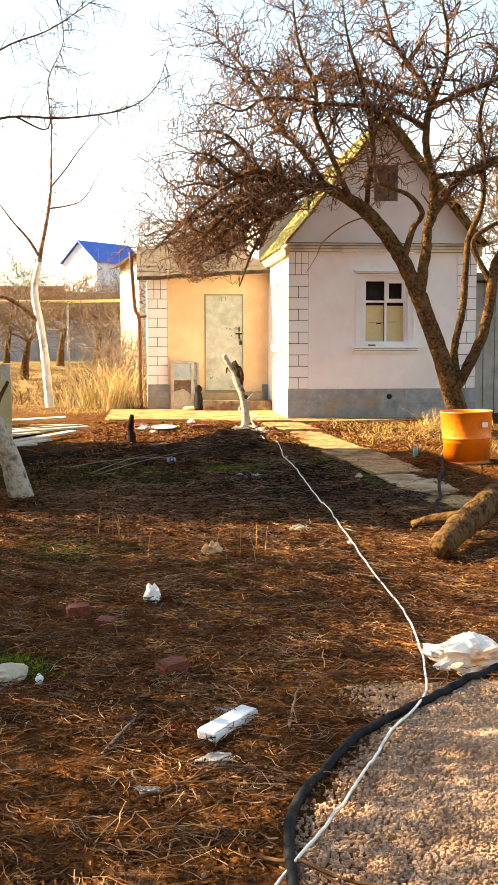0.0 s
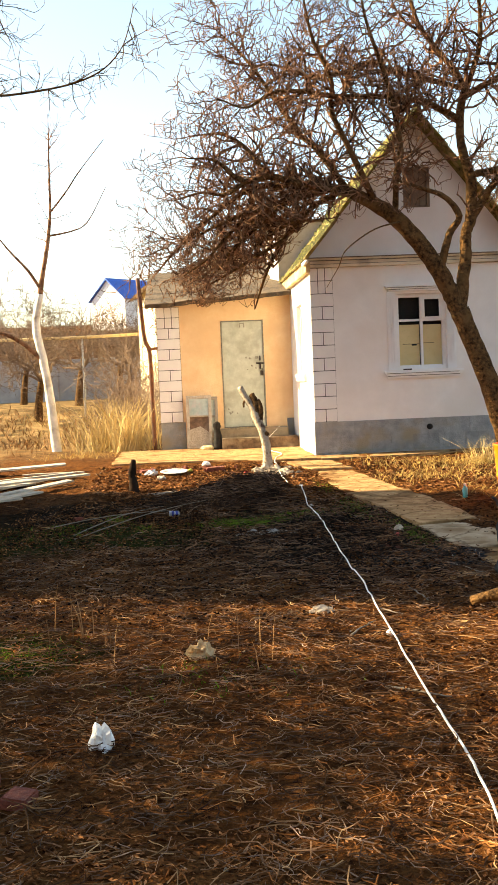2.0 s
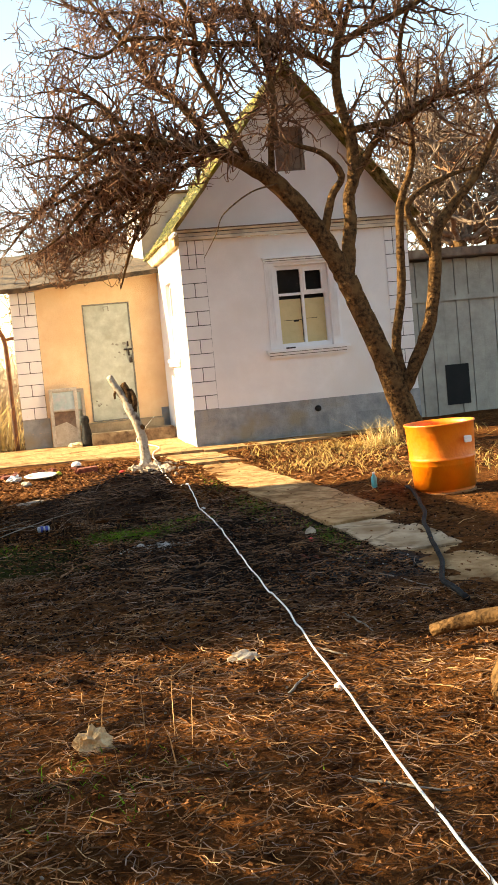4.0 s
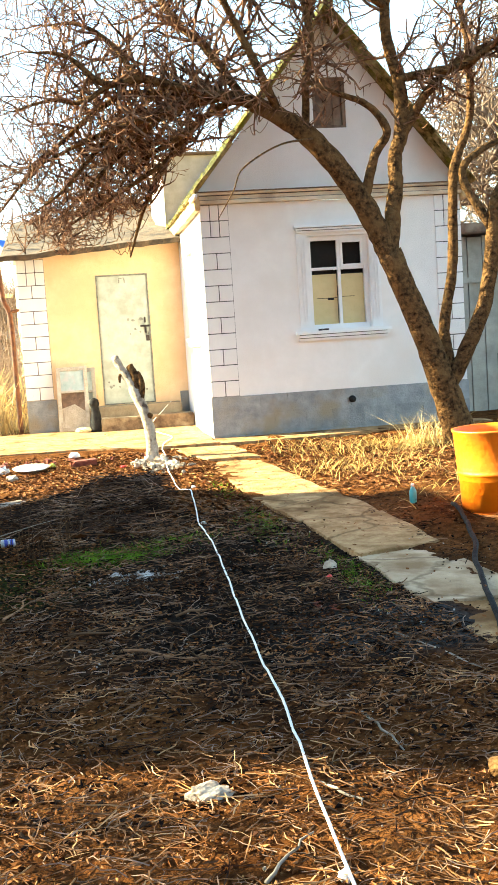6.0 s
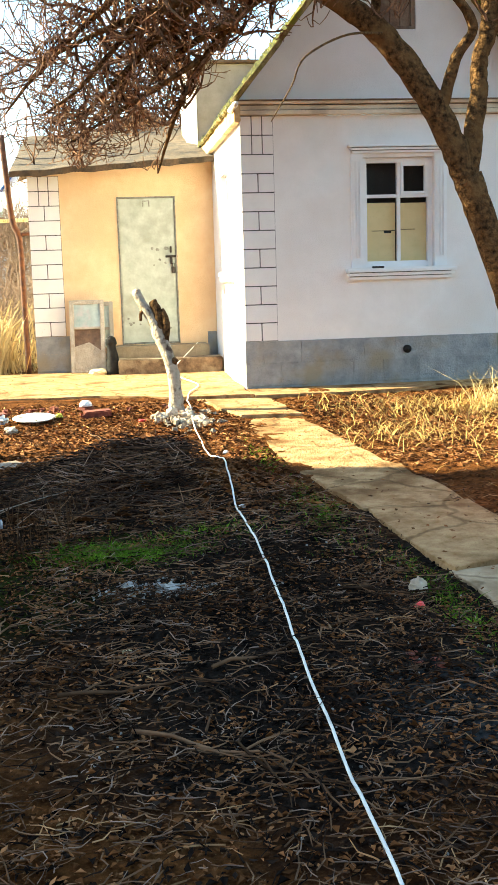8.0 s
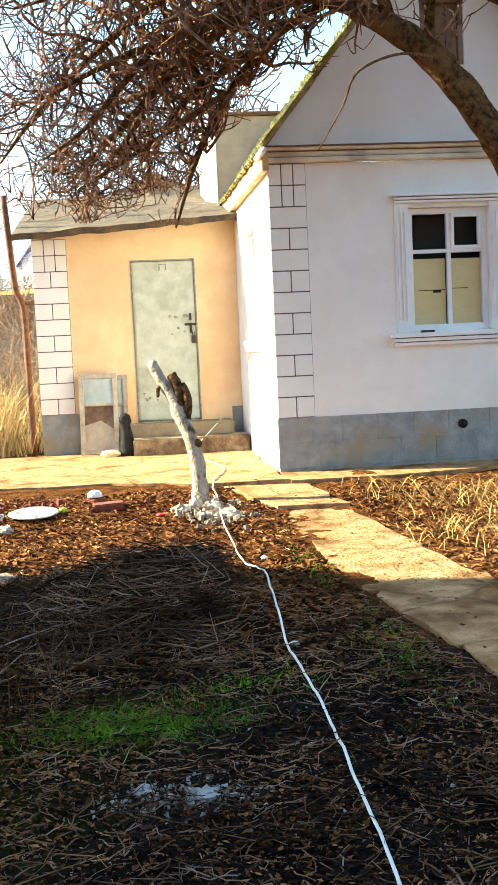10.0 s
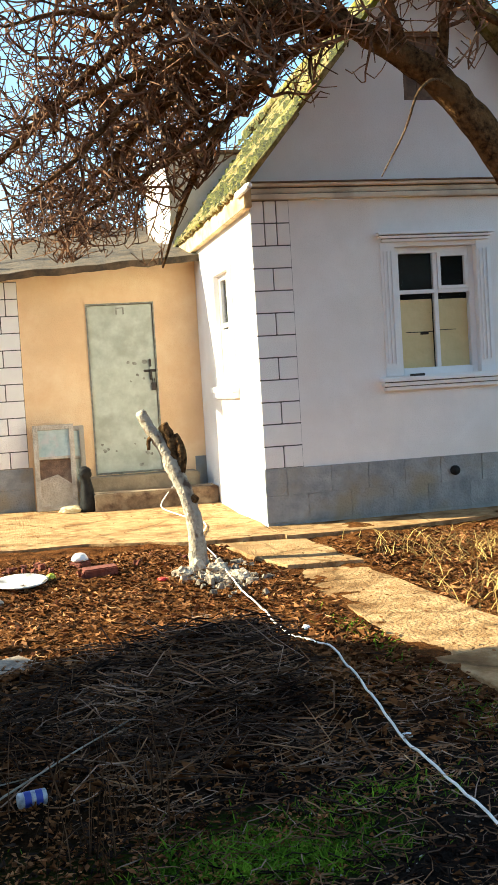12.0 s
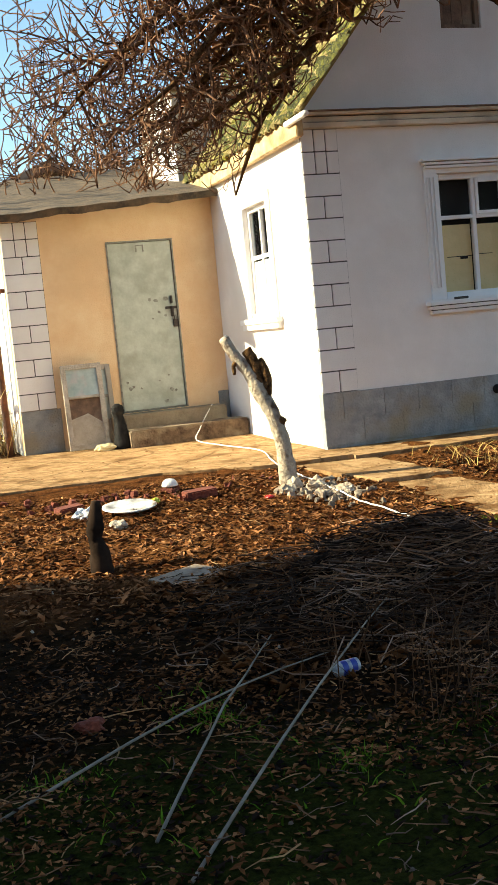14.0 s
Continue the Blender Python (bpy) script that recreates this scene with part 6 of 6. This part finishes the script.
def can():
    e = empty("drink_can", "crushed blue and white drink can on the soil", "can", at=(-2.2, -5.56, ground_z(-2.2, -5.56) + 0.035))
    Tubes().add([(-0.06, 0, 0), (-0.055, 0, 0), (0.055, 0, 0), (0.06, 0, 0)], [0.026, 0.033, 0.033, 0.026], 14).ob("body", mat("can_metal", (0.22, 0.23, 0.26), (0.5, 0.5, 0.52), 30, 0.5, 0.5), e)
    for x in (-0.035, 0.012):
        Tubes().add([(x, 0, 0), (x + 0.028, 0, 0)], [0.0337, 0.0337], 14, False).ob("band", BLUEP, e, "blue printed band")
    e.rotation_euler, e.scale = (0, 0, radians(12)), (0.85, 0.85, 0.85)


can()

lump("ash_flake", (-1.30, -6.86), (0.05, 0.03, 0.026), ASH, "torn pale ash-covered scrap in the burnt patch", "litter", 61.3, 3, 0.4, 0.9)
lump("ash_flake", (-1.48, -6.80), (0.035, 0.022, 0.018), ASH, "small pale ash-covered scrap", "litter", 62.3, 3, 0.4, 0.9)
lump("yellow_scrap", (-1.5, -7.59), (0.022, 0.016, 0.012), YPIPE, "small yellow plastic scrap", "litter", 51.2, 2)
for k in range(6):
    lump("red_wrapper", (-0.42 + 0.05 * math.cos(k * 2.1), -7.95 + 0.07 * math.sin(k * 1.7)), (0.022, 0.016, 0.008), BRICK, "torn faded red wrapper bit", "litter", 52.2 + k, 2, 0.5, 0.7)


def peg_bottle():
    e = empty("bottle", "small teal plastic bottle standing in dry grass", "bottle", at=(0.92, -5.25, ground_z(0.92, -5.25)))
    Tubes().add([(0, 0, 0), (0, 0, 0.01), (0, 0, 0.10), (0, 0, 0.13), (0, 0, 0.135)], [0.024, 0.028, 0.028, 0.012, 0.012], 12).ob("body", mat("teal_plastic", (0.05, 0.28, 0.30), (0.08, 0.36, 0.38), 6, 0.35, 0), e)
    Tubes().add([(0, 0, 0.135), (0, 0, 0.155)], [0.014, 0.014], 10).ob("cap", PLASTIC, e, "white cap")


peg_bottle()


def cup(x, y, z):
    """A small white bowl left upside down on a brick."""
    prof = [(0.062, 0.0), (0.066, 0.004), (0.060, 0.03), (0.040, 0.052), (0.018, 0.058), (0.0, 0.058)]
    n = 18
    v = [(r * math.cos(6.2832 * k / n), r * math.sin(6.2832 * k / n), h) for r, h in prof[:-1] for k in range(n)]
    f = [(i * n + k, i * n + (k + 1) % n, (i + 1) * n + (k + 1) % n, (i + 1) * n + k) for i in range(len(prof) - 2) for k in range(n)]
    f += [tuple(4 * n + k for k in range(n)), tuple(reversed(range(n)))]
    ob = mesh_ob("bowl", v, f, PLASTIC, smooth=True)
    ob.location = (x, y, z)
    return tagged(ob, "small white bowl upside down on broken bricks", "bowl")


cup(-1.74, -0.98, ground_z(-1.74, -0.98) + 0.046)
lump("lemon", (-1.98, -1.50), (0.035, 0.028, 0.028), mat("yellow_green_skin", (0.42, 0.44, 0.02), (0.56, 0.52, 0.05), 12, 0.5, 0.2), "small yellow-green fruit on the leaves", "fruit", 71.2, 3, 0.7, 0.15)
lump("plastic_scrap", (-2.52, -1.62), (0.075, 0.05, 0.05), FOAM, "crumpled white plastic scrap beside the dish", "litter", 72.4, 3, 0.5, 0.8)
lump("stone", (-1.05, -1.75), (0.075, 0.055, 0.05), RUBBLE, "pinkish plaster lump by the stump", "stone", 73.4, 3, 0.5, 0.5)
lump("stone", (-0.80, -1.75), (0.08, 0.06, 0.06), RUBBLE, "pale plaster lump on the rubble heap", "stone", 74.4, 3, 0.5, 0.6)
lump("stone", (-0.70, -2.05), (0.06, 0.05, 0.05), RUBBLE, "pale plaster lump on the rubble heap", "stone", 75.4, 3, 0.5, 0.6)
lump("stone", (-0.92, -2.12), (0.05, 0.05, 0.04), RUBBLE, "pale plaster lump on the rubble heap", "stone", 76.4, 3, 0.5, 0.6)

# burnt post left standing in the soil
t = Tubes()
limb(t, [(-2.70, -3.25, -0.25, 0.075), (-2.70, -3.25, -0.05, 0.06), (-2.715, -3.24, 0.06, 0.042), (-2.71, -3.24, 0.13, 0.05), (-2.70, -3.24, 0.20, 0.04), (-2.69, -3.24, 0.27, 0.025)], 9, 4, 0.15, random.Random(3))
tagged(t.ob("burnt_stub", CHAR_SHADE), "short charred black wooden stub", "stub")


# ---- cable, hoses, log ----
def laid(name, ctrl, radius, material, label, category, seed, wob=0.012, sides=7, lift=0.0):
    pts = smooth_path(ctrl, 9)
    out = []
    for i, p in enumerate(pts):
        x = p[0] + wob * noise.noise((p[1] * 2.5, seed, 0.3))
        z = p[2] if len(p) > 2 else ground_z(x, p[1]) + radius * 0.8 + lift + 0.008 * abs(noise.noise((p[1] * 3, seed, 5)))
        out.append((x, p[1], z))
    return tagged(Tubes().add(out, [radius] * len(out), sides).ob(name, material), label, category)


laid("cable", [(-0.72, -0.75), (-0.73, -1.2), (-0.77, -2.0), (-0.80, -2.9), (-0.79, -3.6), (-0.76, -4.3), (-0.78, -5.0), (-0.81, -5.6), (-0.80, -6.3), (-0.82, -6.9), (-0.85, -7.5), (-0.88, -8.3), (-0.90, -9.3), (-0.97, -10.65), (-1.02, -12.0), (-1.09, -12.95), (-1.20, -13.65), (-1.31, -14.07), (-1.56, -14.52), (-1.76, -14.9), (-1.95, -15.25), (-2.17, -15.63), (-2.4, -16.3)], 0.0056, CABLE, "white power cable snaking across the yard", "cable", 2.2, 0.014, 7, 0.028)
laid("cable_end", [(-0.72, -0.75, -0.03), (-0.66, -0.3, 0.0), (-0.50, 0.5, 0.0), (-0.62, 1.4, 0.0), (-0.68, 2.1, 0.01), (-0.60, 2.22, 0.12), (-0.48, 2.45, 0.20), (-0.30, 2.7, 0.34)], 0.0065, CABLE, "cable running over the paving to the porch step", "cable", 4.1, 0.0)
lump("cable_knot", (-0.975, -10.62), (0.02, 0.02, 0.02), CABLE, "knot in the white cable", "cable", 31.2, 2)
laid("hose", [(-2.3, -16.4), (-2.14, -15.75), (-2.09, -15.32), (-2.02, -15.04), (-1.90, -14.82), (-1.68, -14.48), (-1.43, -14.22), (-1.16, -13.99), (-0.94, -13.78), (-0.6, -13.55), (0.1, -13.3)], 0.019, HOSE, "thick black rubber hose edging the gravel", "hose", 6.1, 0.01, 10, 0.008)
laid("hose", [(1.12, -5.6), (1.06, -6.0), (0.85, -6.75), (0.60, -7.5), (0.36, -8.4), (0.12, -9.06), (0.05, -9.6)], 0.017, HOSE, "dark hose leading from the drum across the path", "hose", 7.3, 0.02, 8, 0.02)

lg = empty("log", "fallen dark tree log with broken stubs", "log")
t = Tubes()
limb(t, [(-0.44, -11.25, -0.20, 0.085), (-0.30, -11.0, -0.17, 0.10), (0.05, -10.5, -0.08, 0.11), (0.5, -9.9, 0.02, 0.12), (1.2, -9.1, 0.10, 0.13)], 11, 6, 0.08, random.Random(8))
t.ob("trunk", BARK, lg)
t = Tubes()
limb(t, [(0.0, -10.55, -0.08, 0.05), (-0.22, -10.35, -0.13, 0.04), (-0.38, -10.2, -0.2, 0.03)], 8, 4, 0.08, random.Random(9))
t.ob("stub", BARK, lg)

STICKS = [((-3.52, -6.16), (-2.2, -5.37)), ((-3.14, -6.47), (-2.31, -5.05)), ((-3.11, -6.72), (-1.76, -5.0)), ((-0.19, -8.47), (0.01, -9.14)), ((-0.62, -9.47), (-0.55, -9.80)), ((-0.91, -10.01), (-0.80, -10.19)), ((-1.18, -11.54), (-0.91, -11.74)), ((-1.19, -10.58), (-1.02, -10.37)), ((-2.72, -14.55), (-2.55, -14.05)), ((-1.95, -14.3), (-1.86, -13.9))]
for i, (a, b) in enumerate(STICKS):
    r = 0.006 if i < 3 else 0.007
    up = 0.10 if i < 3 else 0.01
    pts = [(a[0] + (b[0] - a[0]) * k / 6 + 0.02 * noise.noise((k * 0.9, i, 1)), a[1] + (b[1] - a[1]) * k / 6, ground_z(*a) + (ground_z(*b) - ground_z(*a)) * k / 6 + r + up * math.sin(k / 6 * 2.6) * 0.6) for k in range(7)]
    tagged(Tubes().add(pts, [r * (1 - 0.09 * k) for k in range(7)], 6).ob("stick", GREYSTICK), "long bare grey stick lying on the soil", "stick", "loose sticks")

# ---- by the porch ----
def old_window(x0, x1, h, y, name, label, broken):
    """An unhinged glazed sash leaning on the wall."""
    e = empty(name, label, "window frame", at=((x0 + x1) / 2, y, 0.0))
    w = (x1 - x0) / 2
    part("frame", boxes((-w, -w + 0.055, -0.025, 0.025, 0, h), (w - 0.055, w, -0.025, 0.025, 0, h), (-w + 0.055, w - 0.055, -0.025, 0.025, h - 0.055, h), (-w + 0.055, w - 0.055, -0.025, 0.025, 0, 0.055), (-w + 0.055, w - 0.055, -0.02, 0.02, h * 0.60, h * 0.60 + 0.03), bevel=0.004), WOOD if broken else SHED, e, "weathered grey-green wood")
    part("pane", box(-w + 0.05, w - 0.05, -0.004, 0.004, h * 0.6 + 0.02, h - 0.05), DUSTGLASS, e, "dusty glass with a painted pinkish reflection")
    part("pane", poly([(-w + 0.05, 0.05), (w - 0.05, 0.05), (w - 0.05, h * 0.30), (0.02, h * 0.42), (-w + 0.05, h * 0.36)], -0.004, 0.004), SLAB, e, "dusty broken glass").rotation_euler = (radians(90), 0, 0)
    part("backing", box(-w + 0.04, w - 0.04, 0.012, 0.02, h * 0.25, h * 0.62), RUST if broken else DOOR, e)
    e.rotation_euler = (radians(-12), 0, radians(-3))
    return e


old_window(-1.97, -1.52, 0.96, 2.66, "window_frame", "old grey-green window sash leaning on the porch wall", True)
old_window(-1.80, -1.40, 0.93, 2.78, "window_frame", "second weathered sash leaning behind the first", False)
part_bag = Tubes()
limb(part_bag, [(-1.42, 2.45, -0.02, 0.10), (-1.42, 2.45, 0.06, 0.10), (-1.43, 2.46, 0.22, 0.07), (-1.44, 2.47, 0.33, 0.055), (-1.44, 2.47, 0.39, 0.07), (-1.44, 2.47, 0.45, 0.06), (-1.44, 2.47, 0.48, 0.02)], 12, 4, 0.10, random.Random(12))
tagged(part_bag.ob("sack", BLACKP), "black tied plastic sack on the paving", "sack")
lump("rag", (-1.62, 2.42), (0.11, 0.06, 0.05), PAPER, "brown rag before the old sashes", "rag", 41.0).location.z = 0.02

# unseen bare trees added in the west to dapple sun on the foreground
for k in range(6):
    fruit_tree((-8.3 - 0.5 * (k % 2), -8.6 - 1.6 * k, -0.35), 5.2 if k < 2 else 4.8, 141 + k, BARK, TWIG, "unseen tall bare tree added in the west to dapple the ground", 0.3, "boundary trees", (8, 9, 10, 8, 8, 10)[k])

# ---- left edge of the yard ----
lt = empty("tree", "old leaning tree with peeling whitewashed trunk", "tree")
r8 = random.Random(18)
t = Tubes()
limb(t, [(-3.70, -8.0, -0.45, 0.16), (-3.74, -8.0, -0.22, 0.125), (-3.86, -8.0, 0.2, 0.10), (-4.02, -8.0, 0.55, 0.105), (-4.22, -8.0, 0.95, 0.10), (-4.55, -8.1, 1.6, 0.10), (-4.8, -8.3, 2.4, 0.09)], 12, 6, 0.05, r8)
t.ob("trunk", STUMPB, lt, "peeling whitewash")
for ctrl in ([(-4.8, -8.3, 2.3, 0.0372), (-4.4, -8.7, 2.95, 0.0279), (-3.73, -9.0, 3.19, 0.0161), (-3.2, -9.0, 3.20, 0.0124), (-2.68, -9.0, 3.30, 0.0087), (-2.40, -9.0, 3.50, 0.0056), (-2.27, -9.0, 3.78, 0.0031)],
             [(-4.75, -8.3, 2.2, 0.0310), (-4.4, -8.8, 3.4, 0.0248), (-3.73, -9.0, 3.76, 0.0124), (-3.3, -9.0, 3.92, 0.0087), (-2.91, -9.0, 4.21, 0.0050)],
             [(-3.6, -9.0, 3.2, 0.0124), (-3.32, -9.0, 3.12, 0.0087), (-3.3, -9.0, 3.5, 0.0074), (-3.22, -9.0, 3.9, 0.0050), (-3.25, -9.0, 4.3, 0.0031)]):
    ctrl = [(x + r8.gauss(0, 0.02), y, z + r8.gauss(0, 0.025), rad * 0.72) for x, y, z, rad in ctrl]
    t = Tubes()
    pts = limb(t, ctrl, 7, 6, 0.06, r8)
    for k in range(34):
        p = pts[r8.randint(len(pts) // 3, len(pts) - 2)]
        grow(t, p[:3], (r8.uniform(-0.3, 1), r8.gauss(0, 0.5), r8.gauss(0.1, 0.6)), r8.uniform(0.10, 0.36), 0.0042, 1, r8, 0.3, 0.0, (4,), 0.0, None, 0.0022)
    t.ob("limb", BARK, lt)
Tubes().add([(-4.02, -8.0, 0.5), (-3.92, -8.02, 0.75), (-3.84, -8.02, 0.9)], [0.03, 0.022, 0.016], 7).ob("stub", BARK, lt)

po = empty("post", "rusty iron pipe post in soil", "post", at=(-4.29, -8.15, ground_z(-4.29, -8.15)))
Tubes().add([(0, 0, -0.1), (0, 0, 0.8), (0.0, 0, 1.62)], [0.035, 0.034, 0.034], 9).ob("pipe", RUST, po)
part("cap", box(-0.05, 0.05, -0.05, 0.05, 1.60, 1.72, 0.01), RUST, po)
wp = empty("fence_post", "yellowed wooden boards nailed to a post", "post", at=(-4.55, -4.2, ground_z(-4.55, -4.2)))
part("post", box(0.16, 0.28, -0.05, 0.05, -0.1, 1.15, 0.008), WOOD, wp)
part("board", box(-0.9, 0.3, -0.09, -0.055, 0.25, 0.95, 0.006), REED, wp, "yellow board panel")
part("board", box(-0.02, 0.14, -0.13, -0.095, 0.75, 1.0, 0.01), PLASTIC, wp, "white plastic piece")

PLANKS = [(-4.25, -3.7, 1.5, 0.16, 62), (-4.10, -3.1, 1.7, 0.14, 50), (-4.35, -2.9, 1.4, 0.20, 70), (-4.0, -2.4, 1.6, 0.13, 38), (-4.45, -2.2, 1.1, 0.55, 55), (-4.2, -1.6, 1.3, 0.15, 20), (-4.4, -4.3, 1.0, 0.12, 30), (-4.6, -0.6, 1.6, 0.2, 10), (-3.95, -0.9, 0.9, 0.14, -15)]
for i, (x, y, ln, w, a) in enumerate(PLANKS):
    p = part("plank", box(-ln / 2, ln / 2, -w / 2, w / 2, 0, 0.024, 0.004), WOOD if i % 3 else SLAB)
    p.location, p.rotation_euler = (x, y, ground_z(x, y) + 0.02 + 0.022 * (i % 4)), (radians(rng.uniform(-4, 4)), radians(rng.uniform(-3, 3)), radians(a))
    tagged(p, "pale weathered board thrown on a heap", "plank", "heap of boards")
